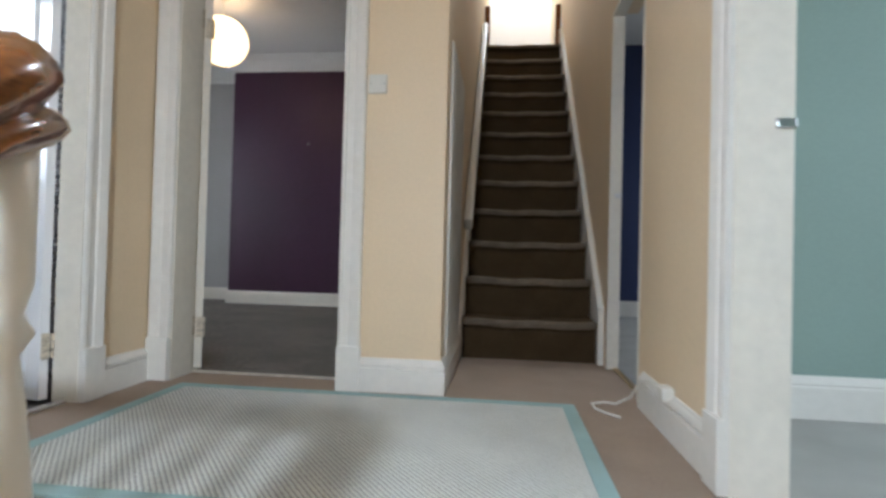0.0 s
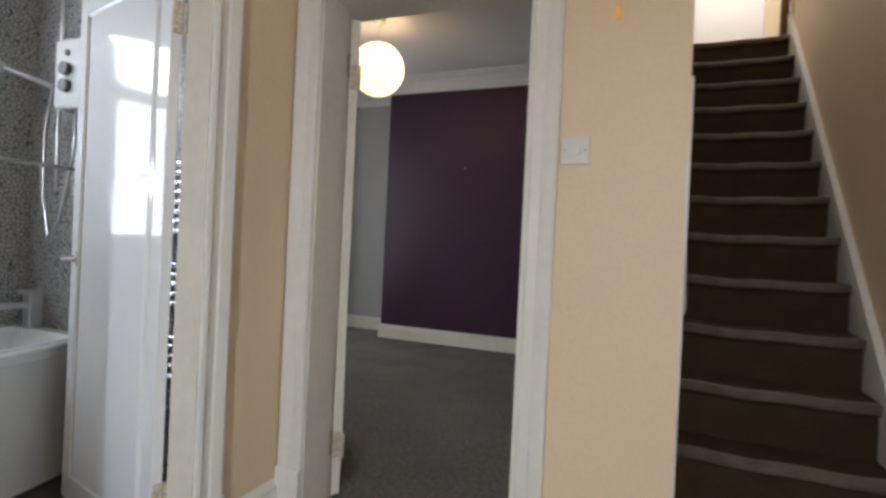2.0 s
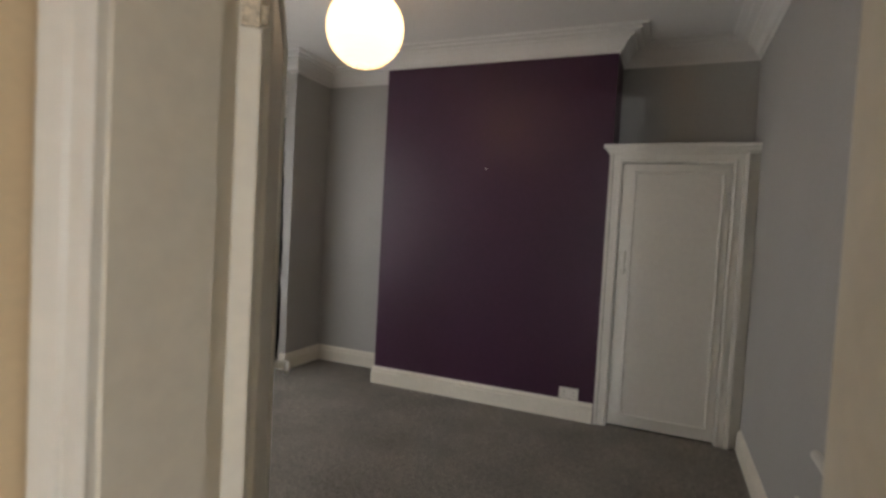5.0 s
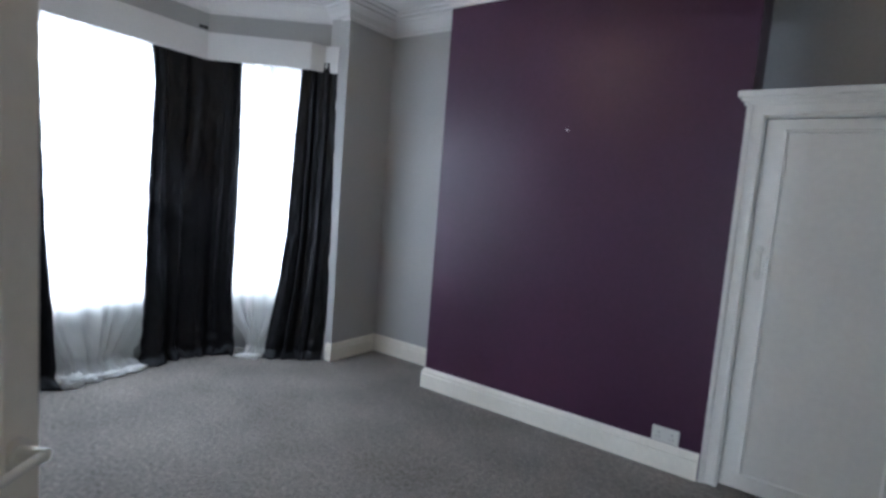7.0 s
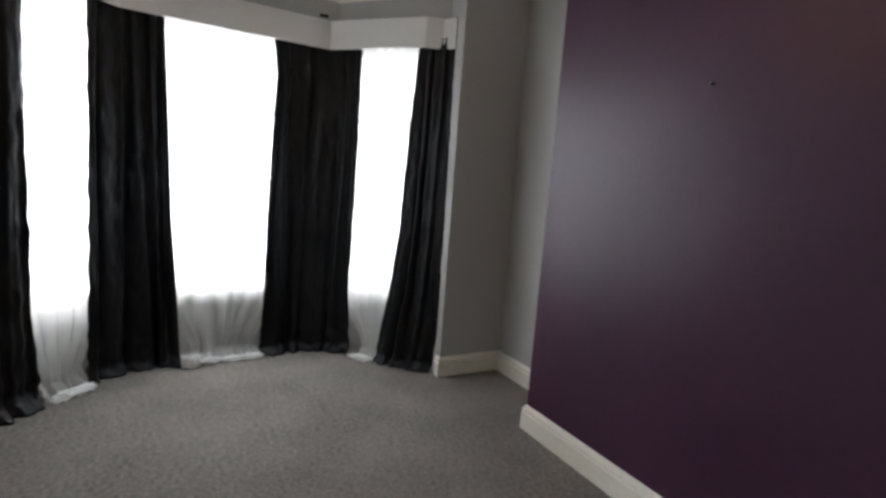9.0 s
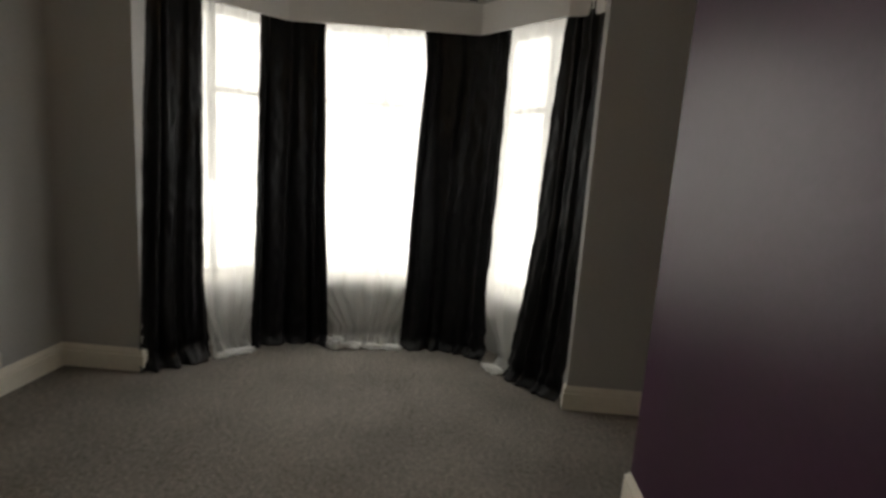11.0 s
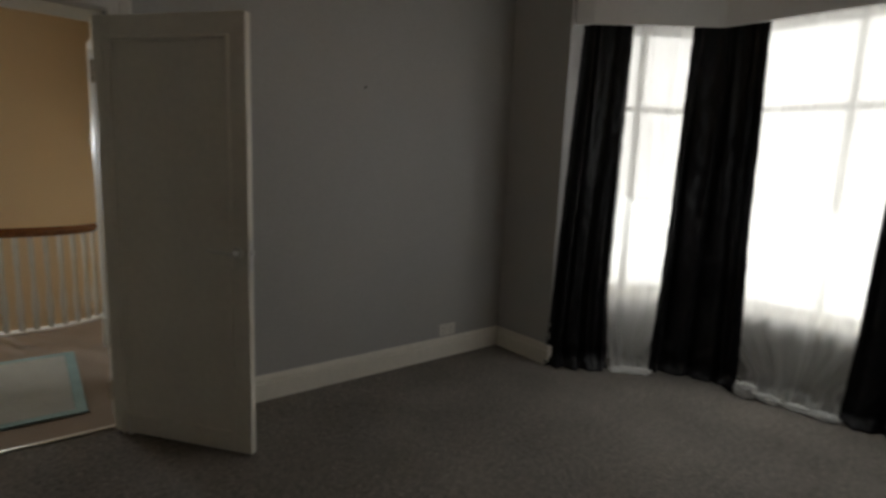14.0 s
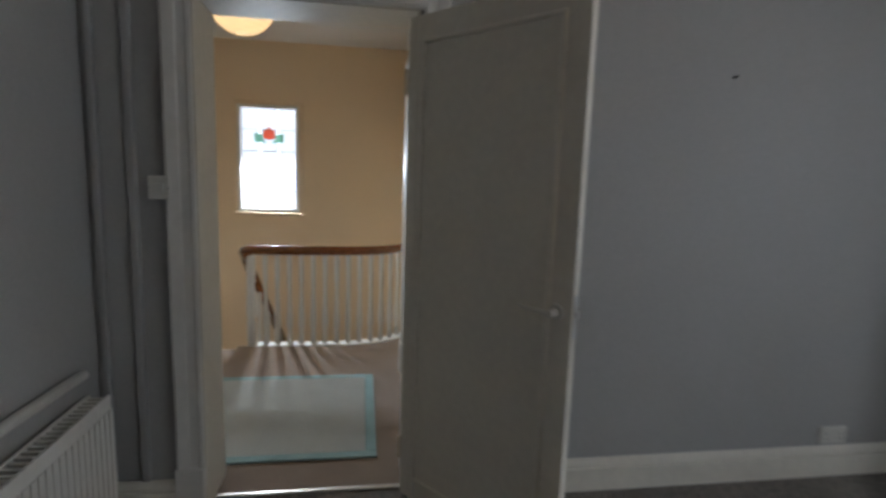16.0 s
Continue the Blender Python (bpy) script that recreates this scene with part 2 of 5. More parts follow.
def see_through(name, colour, clear, glow=0.0, diffuse=0.5):
    """Thin cloth, paper or obscured glass that lets light through; clear: the share that passes straight."""
    m = bpy.data.materials.new(name)
    m.use_nodes = True
    nt = m.node_tree
    nt.nodes.remove(nt.nodes["Principled BSDF"])
    out = nt.nodes["Material Output"]
    tr, tl, df = (nt.nodes.new("ShaderNodeBsdf" + k) for k in ("Transparent", "Translucent", "Diffuse"))
    co, ns = nt.nodes.new("ShaderNodeTexCoord"), nt.nodes.new("ShaderNodeTexNoise")
    ns.inputs["Scale"].default_value = 90
    nt.links.new(co.outputs["Object"], ns.inputs["Vector"])
    ramp = nt.nodes.new("ShaderNodeValToRGB")
    ramp.color_ramp.elements[0].color = (*(c * 0.95 for c in colour), 1)
    ramp.color_ramp.elements[1].color = (*colour, 1)
    nt.links.new(ns.outputs[0], ramp.inputs[0])
    for n in (tl, df):
        nt.links.new(ramp.outputs[0], n.inputs["Color"])
    tr.inputs["Color"].default_value = (*colour, 1)
    cloth, mix = nt.nodes.new("ShaderNodeMixShader"), nt.nodes.new("ShaderNodeMixShader")
    cloth.inputs[0].default_value, mix.inputs[0].default_value = diffuse, clear
    nt.links.new(tl.outputs[0], cloth.inputs[1])
    nt.links.new(df.outputs[0], cloth.inputs[2])
    nt.links.new(cloth.outputs[0], mix.inputs[1])
    nt.links.new(tr.outputs[0], mix.inputs[2])
    last = mix
    if glow:
        em, add = nt.nodes.new("ShaderNodeEmission"), nt.nodes.new("ShaderNodeAddShader")
        em.inputs["Color"].default_value = (1.0, 0.70, 0.40, 1)
        em.inputs["Strength"].default_value = glow
        nt.links.new(mix.outputs[0], add.inputs[0])
        nt.links.new(em.outputs[0], add.inputs[1])
        last = add
    nt.links.new(last.outputs[0], out.inputs["Surface"])
    return m


def glowing(name, colour, strength):
    m = bpy.data.materials.new(name)
    m.use_nodes = True
    nt = m.node_tree
    nt.nodes.remove(nt.nodes["Principled BSDF"])
    em = nt.nodes.new("ShaderNodeEmission")
    em.inputs["Color"].default_value, em.inputs["Strength"].default_value = (*colour, 1), strength
    nt.links.new(em.outputs[0], nt.nodes["Material Output"].inputs["Surface"])
    return m


def glass(name):
    m = bpy.data.materials.new(name)
    m.use_nodes = True
    b = m.node_tree.nodes["Principled BSDF"]
    b.inputs["Transmission Weight"].default_value, b.inputs["Roughness"].default_value, b.inputs["IOR"].default_value = 1.0, 0.02, 1.45
    return m


def pebbles(name):
    """Grey pebble mosaic with dark joints."""
    m = material(name, (0.28, 0.27, 0.25), 0.3, vary=0.3, scale=12, grain=80)
    nt = m.node_tree
    b = nt.nodes["Principled BSDF"]
    co = nt.nodes["Texture Coordinate"]
    vo, vc = nt.nodes.new("ShaderNodeTexVoronoi"), nt.nodes.new("ShaderNodeTexVoronoi")
    vo.feature = "DISTANCE_TO_EDGE"
    for v in (vo, vc):
        v.inputs["Scale"].default_value = 50
        nt.links.new(co.outputs["Object"], v.inputs["Vector"])
    edge = nt.nodes.new("ShaderNodeValToRGB")
    edge.color_ramp.elements[0].position, edge.color_ramp.elements[1].position = 0.02, 0.10
    edge.color_ramp.elements[0].color = (0.12, 0.115, 0.11, 1)
    nt.links.new(vo.outputs["Distance"], edge.inputs[0])
    grey = nt.nodes.new("ShaderNodeValToRGB")
    grey.color_ramp.elements[0].color, grey.color_ramp.elements[1].color = (0.7, 0.7, 0.7, 1), (1.15, 1.12, 1.08, 1)
    nt.links.new(vc.outputs["Color"], grey.inputs[0])
    ramp = [n for n in nt.nodes if n.type == "VALTORGB" and n not in (edge, grey)][0]
    one, two = nt.nodes.new("ShaderNodeMix"), nt.nodes.new("ShaderNodeMix")
    for n, a, c in ((one, ramp.outputs[0], grey.outputs[0]), (two, one.outputs["Result"], edge.outputs[0])):
        n.data_type, n.blend_type = "RGBA", "MULTIPLY"
        n.inputs["Factor"].default_value = 1.0
        nt.links.new(a, n.inputs["A"])
        nt.links.new(c, n.inputs["B"])
    nt.links.new(two.outputs["Result"], b.inputs["Base Color"])
    bp = nt.nodes.new("ShaderNodeBump")
    bp.inputs["Strength"].default_value, bp.inputs["Distance"].default_value = 0.8, 0.004
    nt.links.new(edge.outputs[0], bp.inputs["Height"])
    nt.links.new(bp.outputs[0], b.inputs["Normal"])
    return m


def weave(name):
    """Off-white flat-woven rug with slanting ribs of grey between the cords."""
    m = material(name, (0.52, 0.52, 0.46), 0.95, vary=0.12, scale=5, grain=300, specular=0.1, sheen=0.5)
    nt = m.node_tree
    b = nt.nodes["Principled BSDF"]
    co = nt.nodes["Texture Coordinate"]
    waves = []
    for angle, rate in ((-0.68, 23.0), (0.89, 9.0)):
        mp, w = nt.nodes.new("ShaderNodeMapping"), nt.nodes.new("ShaderNodeTexWave")
        mp.inputs["Rotation"].default_value = (0, 0, angle)
        w.inputs["Scale"].default_value, w.inputs["Distortion"].default_value, w.inputs["Detail Scale"].default_value = rate, 1.6, 3.0
        nt.links.new(co.outputs["Object"], mp.inputs[0])
        nt.links.new(mp.outputs[0], w.inputs["Vector"])
        waves.append(w)
    mul = nt.nodes.new("ShaderNodeMath")
    mul.operation = "MULTIPLY_ADD"
    mul.inputs[1].default_value = 0.86
    half = nt.nodes.new("ShaderNodeMath")
    half.operation = "MULTIPLY"
    half.inputs[1].default_value = 0.14
    nt.links.new(waves[1].outputs["Fac"], half.inputs[0])
    nt.links.new(waves[0].outputs["Fac"], mul.inputs[0])
    nt.links.new(half.outputs[0], mul.inputs[2])
    shade = nt.nodes.new("ShaderNodeValToRGB")
    shade.color_ramp.elements[0].position, shade.color_ramp.elements[1].position = 0.15, 0.6
    shade.color_ramp.elements[0].color, shade.color_ramp.elements[1].color = (0.58, 0.58, 0.56, 1), (1.1, 1.1, 1.1, 1)
    nt.links.new(mul.outputs[0], shade.inputs[0])
    ramp = [n for n in nt.nodes if n.type == "VALTORGB" and n is not shade][0]
    mix = nt.nodes.new("ShaderNodeMix")
    mix.data_type, mix.blend_type = "RGBA", "MULTIPLY"
    mix.inputs["Factor"].default_value = 1.0
    nt.links.new(ramp.outputs[0], mix.inputs["A"])
    nt.links.new(shade.outputs[0], mix.inputs["B"])
    nt.links.new(mix.outputs["Result"], b.inputs["Base Color"])
    bp = nt.nodes.new("ShaderNodeBump")
    bp.inputs["Strength"].default_value, bp.inputs["Distance"].default_value = 1.0, 0.005
    nt.links.new(mul.outputs[0], bp.inputs["Height"])
    nt.links.new(bp.outputs[0], b.inputs["Normal"])
    return m


M["rug"] = weave("woven off-white rug")
M["pebble"] = pebbles("pebble mosaic")
M["sheer"] = see_through("white voile", (0.86, 0.86, 0.84), 0.26, diffuse=0.4)
M["voile_heap"] = see_through("heaped white voile", (0.9, 0.9, 0.88), 0.02, diffuse=0.75)
M["paper"] = see_through("white rice paper", (0.60, 0.55, 0.47), 0.0, glow=SHADE_GLOW, diffuse=0.4)
M["paper_hall"] = see_through("dimmer rice paper", (0.97, 0.84, 0.6), 0.0, glow=1.4, diffuse=0.4)
M["frosted"] = see_through("obscured white glass", (0.92, 0.94, 0.97), 0.4, diffuse=0.6)
M["red_glass"] = see_through("red stained glass", (0.92, 0.36, 0.25), 0.6)
M["green_glass"] = see_through("green stained glass", (0.46, 0.70, 0.58), 0.6)
M["blue_glass"] = see_through("pale blue stained glass", (0.72, 0.76, 0.88), 0.6)
M["glass"] = glass("clear glass")
M["daylight"] = glowing("overcast sky", (0.92, 0.96, 1.0), SKY_GLOW)
M["daylight_hall"] = glowing("overcast sky between houses", (0.92, 0.96, 1.0), SKY_GLOW * 0.32)

# ---- the plan ----
CEIL, HALL_CEIL = 2.89, 2.63
BX0, BX1, BY0, BY1 = -3.34, 0.42, 0.265, 4.01      # bedroom
DX0, DX1, DH = -0.745, 0.05, 2.0                    # bedroom doorway
CX0, CX1, CY = -2.445, -0.53, 3.615                 # chimney breast
BAY = [(-3.34, 0.79), (-3.55, 0.77), (-4.24, 1.30), (-4.36, 2.92), (-3.58, 3.52), (-3.34, 3.49)]
PEL = [(-3.37, 0.80), (-3.43, 0.90), (-4.05, 1.455), (-4.16, 2.80), (-3.56, 3.307), (-3.53, 3.428), (-3.43, 3.475)]
HX0, HX1, HX2, HY0 = -0.86, 1.38, 1.52, -3.2        # landing; east wall from HX1 to HX2
HW = -1.07                                          # west wall of the stairwell
SX0, SX1, SY, RISE, GO, STEPS = 0.55, 1.345, 0.89, 0.242, 0.2225, 12  # stairs up
BATH_X, BATH_Y = -2.45, -2.2                          # bathroom
LOFT = RISE * STEPS


# ---- large lights ----
for (a, b), share, name in (((0.40, 0.76), 0.26, "bay_daylight_south"), ((1.27, 1.93), 0.46, "bay_daylight_middle"), ((2.64, 3.02), 0.28, "bay_daylight_north")):
    line = [Vector((x, y, 0)) for x, y in ((-3.36, 0.83), (-4.08, 1.455), (-4.19, 2.81), (-3.43, 3.46))]
    i = {"h": 0, "e": 1}.get(name[-1], 0) if "north" not in name else 2
    run = [(q - p).length for p, q in zip(line, line[1:])]
    s0 = sum(run[:i])
    d = (line[i + 1] - line[i]).normalized()
    mid = line[i] + d * ((a + b) / 2 - s0) + Vector((0, 0, 1.45))
    inward = Vector((d.y, -d.x, 0))
    window_light(name, mid + inward * 0.03, mid + inward * 2 + Vector((0, 0, -1.1)), b - a, 1.8, BAY_WATTS * share)
window_light("hall_daylight", (0.38, HY0 - 0.02, 1.5), (0.2, -2.0, -0.2), 0.14, 0.1, HALL_WATTS)
window_light("bathroom_daylight", (BATH_X - 0.15, -0.81, 1.55), (0, -0.6, 1.0), 0.62, 1.15, BATH_WATTS)
window_light("green_room_daylight", (3.9, -1.6, 1.5), (1.4, -1.3, 0.9), 1.2, 1.4, SIDE_WATTS)
window_light("navy_room_daylight", (3.9, 2.2, 1.5), (1.6, 1.5, 0.6), 1.2, 1.4, SIDE_WATTS * 0.7)
window_light("loft_daylight", (0.95, 4.1, LOFT + 2.27), (0.95, 1.9, 1.0), 0.7, 0.9, LOFT_WATTS)
bulb("pendant_bulb", (-1.72, 2.10, 2.57), BULB_WATTS)
bulb("landing_bulb", (0.19, -1.2, 2.42), BULB_WATTS * 0.16)


# ---- structure: bedroom ----
E0 = 0.025  # lining of the doorways
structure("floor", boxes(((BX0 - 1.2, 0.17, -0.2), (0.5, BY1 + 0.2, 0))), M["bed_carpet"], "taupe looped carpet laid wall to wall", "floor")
structure("wall_south", boxes(((BX0 - 0.2, 0.15, 0), (DX0 - E0, BY0, CEIL)), ((DX1 + E0, 0.15, 0), (BX1, BY0, CEIL)), ((DX0 - E0, 0.15, DH + E0), (DX1 + E0, BY0, CEIL))), M["grey"], "grey painted bedroom wall around the doorway", "wall")
structure("wall_north", boxes(((BX0 - 0.2, BY1, 0), (0.5, BY1 + 0.2, CEIL))), M["grey"], "grey painted alcove wall", "wall")
structure("chimney_breast", boxes(((CX0, CY, 0), (CX1, BY1, CEIL))), M["purple"], "plum painted chimney breast", "wall")
structure("wall_east", boxes(((BX1, 0.15, 0), (0.5, BY1, CEIL))), M["grey"], "grey painted bedroom wall", "wall")
structure("wall_west", boxes(((BX0 - 0.2, BY0, 0), (BX0, BAY[0][1], CEIL)), ((BX0 - 0.2, BAY[5][1], 0), (BX0, BY1, CEIL))), M["grey"], "grey wall on both sides of the bay", "wall")
structure("ceiling", boxes(((BX0 - 1.2, 0.15, CEIL), (0.5, BY1 + 0.2, CEIL + 0.1))), M["ceiling"], "white plaster ceiling", "ceiling")
bm = bmesh.new()
add_moulding(bm, [(x, y, CEIL) for x, y in [(BX1, BY0), (BX1, BY1), (CX1, BY1), (CX1, CY), (CX0, CY), (CX0, BY1), (BX0, BY1), *BAY[::-1], (BX0, BY0)]], COVE, closed=True)
structure("coving", bm, M["ceiling"], "white moulded plaster coving", "coving")
bm = bmesh.new()
for line in ([(DX1 + 0.1, BY0, 0), (BX1, BY0, 0), (BX1, CY, 0)], [(CX1 - 0.024, CY, 0), (CX0, CY, 0), (CX0, BY1, 0), (BX0, BY1, 0), (BX0, BAY[5][1], 0), (BX0 - 0.06, BAY[5][1] + 0.006, 0)], [(BX0 - 0.06, BAY[0][1] - 0.006, 0), (BX0, BAY[0][1], 0), (BX0, BY0, 0), (DX0 - 0.1, BY0, 0)]):
    add_moulding(bm, line, SKIRT)
structure("baseboard", bm, M["white_old"], "off-white moulded skirting board", "skirting")


def run_solid(a, b, z0, z1, t0, t1):
    """A straight length of board from a to b, between offsets t0 and t1 away from the room."""
    a, b = Vector((*a, 0)), Vector((*b, 0))
    d = (b - a).normalized()
    n = Vector((-d.y, d.x, 0))
    n = n if n.x < 0 or (abs(n.x) < 1e-6) else -n
    bm = bmesh.new()
    vs = [bm.verts.new(p + Vector((0, 0, z))) for z in (z0, z1) for p in (a + n * t0, b + n * t0, b + n * t1, a + n * t1)]
    for f in ((0, 1, 2, 3), (4, 5, 6, 7), (0, 1, 5, 4), (1, 2, 6, 5), (2, 3, 7, 6), (3, 0, 4, 7)):
        bm.faces.new([vs[i] for i in f])
    return bm


def bay_window(i, a, b):
    """One face of the bay: low wall, head, and a casement with top lights, parts in the face's own axes."""
    structure(f"bay_wall_{i}", run_solid(a, b, 0, 0.47, 0.03, 0.2), M["grey"], "low grey wall under the bay window", "wall")
    structure(f"bay_head_{i}", run_solid(a, b, 2.42, CEIL, 0.0, 0.2), M["grey"], "grey wall over the bay window", "wall")
    va, vb = Vector((*a, 0)), Vector((*b, 0))
    w = (vb - va).length
    win = thing(f"window_{i}", "white-painted bay window with a top light", "window", kind="structure")
    win.matrix_basis = Matrix.Translation(va) @ Matrix.Rotation(math.atan2(vb.y - va.y, vb.x - va.x), 4, "Z")
    part("window_sill", boxes(((0.0, -0.02, 0.47), (w, 0.19, 0.505)), bevel=0.008), M["white_old"], win)
    f = 0.045
    part("window_frame", boxes(((0, 0.08, 0.505), (f, 0.15, 2.42)), ((w - f, 0.08, 0.505), (w, 0.15, 2.42)), ((f, 0.08, 0.505), (w - f, 0.15, 0.56)), ((f, 0.08, 2.36), (w - f, 0.15, 2.42))), M["white"], win)
    part("transom", boxes(((f, 0.078, 1.83), (w - f, 0.152, 1.87)), bevel=0.006), M["white"], win)
    part("mullion", boxes(((w / 2 - 0.02, 0.082, 0.56), (w / 2 + 0.02, 0.148, 1.83)), ((w / 2 - 0.02, 0.082, 1.87), (w / 2 + 0.02, 0.148, 2.36)), bevel=0.006), M["white"], win)
    for x0, x1 in ((f, w / 2 - 0.02), (w / 2 + 0.02, w - f)):
        for z0, z1 in ((0.56, 1.83), (1.87, 2.36)):
            p = part("pane", boxes(((x0, 0.11, z0), (x1, 0.116, z1))), M["glass"], win)
            p.visible_shadow = False


for i in range(3):
    bay_window(i + 1, BAY[i + 1], BAY[i + 2])
structure("bay_return_1", boxes(((-3.75, 0.55, 0), (BX0 - 0.2, 0.765, CEIL))), M["grey"], "grey return of the bay", "wall")
structure("bay_return_2", boxes(((-3.75, 3.525, 0), (BX0 - 0.2, 3.75, CEIL))), M["grey"], "grey return of the bay", "wall")
structure("backdrop", boxes(((-9.0, -6, -3), (-8.95, 10, 8))), M["daylight"], "bright overcast sky outside", "sky")
structure("backdrop_2", boxes(((-3.0, -8.0, -3), (5.0, -7.95, 8))), M["daylight_hall"], "bright overcast sky outside", "sky")


# ---- structure: landing, stairs and the rooms off it ----
structure("wall_landing_north", boxes(((HX0 - 0.1, 0, 0), (DX0 - E0, 0.15, HALL_CEIL)), ((DX1 + E0, 0, 0), (0.5, 0.15, HALL_CEIL)), ((DX0 - E0, 0, DH + E0), (DX1 + E0, 0.15, HALL_CEIL))), M["cream"], "cream painted landing wall around the doorway", "wall")
structure("wall_bathroom_north", boxes(((BATH_X - 0.2, -0.02, 0), (HX0 - 0.1, 0.15, HALL_CEIL))), M["pebble"], "grey pebble mosaic bathroom wall", "wall")
structure("floor_landing", boxes(((HW, -1.83, -0.2), (HX0 - 0.1, -1.195, 0)), ((HX0 - 0.1, -1.83, -0.2), (0.40, 0.17, 0)), ((0.40, -1.75, -0.2), (HX2, 0.17, 0)), ((0.5, 0.17, -0.2), (1.44, 1.0, 0))), M["hall_carpet"], "brown carpeted landing floor", "floor")
structure("wall_landing_west", boxes(((HX0 - 0.1, -0.42 + E0, 0), (HX0, 0, HALL_CEIL)), ((HX0 - 0.1, -1.17 - E0, DH + E0), (HX0, -0.42 + E0, HALL_CEIL)), ((HW - 0.1, HY0, -2.2), (HW, -1.17 - E0, HALL_CEIL)), ((HW, -1.31, 0), (HX0, -1.17 - E0, HALL_CEIL))), M["cream"], "cream painted landing wall beside the bathroom", "wall")
structure("wall_landing_east", boxes(((HX1, -0.86 + E0, 0), (HX2, 0.08 - E0, HALL_CEIL)), ((HX1, 0.74 + E0, 0), (1.44, 5.2, LOFT + 2.4)), ((HX1, 0.08 - E0, DH + E0), (HX2, 0.74 + E0, HALL_CEIL)), ((HX1, -1.62 - E0, DH + E0), (HX2, -0.86 + E0, HALL_CEIL)), ((HX1, HY0, -2.2), (HX2, -1.62 - E0, HALL_CEIL)), ((HX1, 0.0, HALL_CEIL), (HX2, 0.74 + E0, LOFT + 2.4))), M["cream"], "cream painted wall along the landing and stairs", "wall")
structure("wall_landing_south", boxes(((HW, HY0 - 0.2, -2.2), (HX1, HY0, 0.96)), ((HW, HY0 - 0.2, 0.96), (0.09, HY0, 2.02)), ((0.68, HY0 - 0.2, 0.96), (HX1, HY0, 2.02)), ((HW, HY0 - 0.2, 2.02), (HX1, HY0, HALL_CEIL))), M["cream"], "cream painted stairwell wall with a small window", "wall")
structure("ceiling_landing", boxes(((HW - 0.1, HY0 - 0.2, HALL_CEIL), (HX2, 0.0, HALL_CEIL + 0.1)), ((0.42, 0.0, LOFT + 2.3), (HX2, 5.2, LOFT + 2.4))), M["ceiling"], "white landing ceiling", "ceiling")
structure("wall_stair_west", boxes(((0.5, 0.15, 0), (SX0 - 0.03, 5.2, LOFT + 2.4)), ((0.42, 0.0, HALL_CEIL), (0.5, 0.15, LOFT + 2.4)), ((0.5, 0, HALL_CEIL), (HX1, 0.02, LOFT + 2.4)), ((0.5, 0, 0), (SX0 - 0.03, 0.15, LOFT + 2.3))), M["cream"], "cream painted wall beside the stairs", "wall")
structure("wall_loft", boxes(((0.5, 4.9, LOFT), (HX1, 5.1, LOFT + 2.4))), M["ceiling"], "white wall at the head of the stairs", "wall")
structure("floor_loft", boxes(((0.5, SY + GO * STEPS, LOFT - 0.2), (HX1, 5.0, LOFT))), M["stair_carpet"], "brown carpeted upper landing", "floor")
structure("floor_stairwell", boxes(((HW, HY0, -2.3), (HX1, -1.6, -2.2)), ((0.40, HY0, -1.2), (HX1, -2.95, -1.11)), ((HW, -1.83, -2.2), (0.40, -1.70, -0.2))), M["hall_carpet"], "carpeted foot of the stairwell", "floor")

bm = bmesh.new()
for line in ([(0.521, SY - 0.03, 0), (0.521, 0, 0), (DX1 + 0.1, 0, 0)], [(HX0, 0, 0), (HX0, -0.32, 0)], [(HX0, -1.285, 0), (HX0, -1.31, 0), (HW, -1.31, 0), (HW, -1.95, 0)], [(HX1, -0.76, 0), (HX1, -0.02, 0)]):
    add_moulding(bm, line, SKIRT)
structure("baseboard_landing", bm, M["white"], "white moulded skirting board", "skirting")

# bathroom shell
structure("floor_bathroom", boxes(((BATH_X - 0.1, BATH_Y, -0.2), (HX0 - 0.1, -0.02, -0.004))), M["lino"], "dark bathroom floor", "floor")
structure("wall_bathroom_west", boxes(((BATH_X - 0.2, BATH_Y, 0), (BATH_X, -1.12, HALL_CEIL)), ((BATH_X - 0.2, -0.5, 0), (BATH_X, -0.02, HALL_CEIL)), ((BATH_X - 0.2, -1.12, 0), (BATH_X, -0.5, 1.0)), ((BATH_X - 0.2, -1.12, 2.15), (BATH_X, -0.5, HALL_CEIL))), M["pebble"], "grey pebble mosaic bathroom wall with a window", "wall")
structure("wall_bathroom_south", boxes(((BATH_X - 0.2, BATH_Y - 0.1, 0), (HX0 - 0.1, BATH_Y, HALL_CEIL))), M["ceiling"], "white bathroom wall", "wall")
structure("ceiling_bathroom", boxes(((BATH_X - 0.2, BATH_Y, HALL_CEIL), (HX0 - 0.1, 0.15, HALL_CEIL + 0.1))), M["ceiling"], "white bathroom ceiling", "ceiling")

# green room and navy room shells
structure("floor_side_rooms", boxes(((HX2, -3.4, -0.2), (4.1, 4.1, -0.004)), ((1.44, 0.17, -0.2), (HX2, 4.1, -0.004))), M["pale_carpet"], "pale grey carpet", "floor")
structure("wall_green", boxes(((HX2, -0.04, 0), (4.1, 0.02, CEIL)), ((4.0, -3.4, 0), (4.1, -2.3, CEIL)), ((4.0, -0.9, 0), (4.1, -0.04, CEIL)), ((4.0, -2.3, 0), (4.1, -0.9, 0.8)), ((4.0, -2.3, 2.2), (4.1, -0.9, CEIL)), ((HX2, -3.5, 0), (4.1, -3.4, CEIL))), M["green"], "sage green painted wall", "wall")
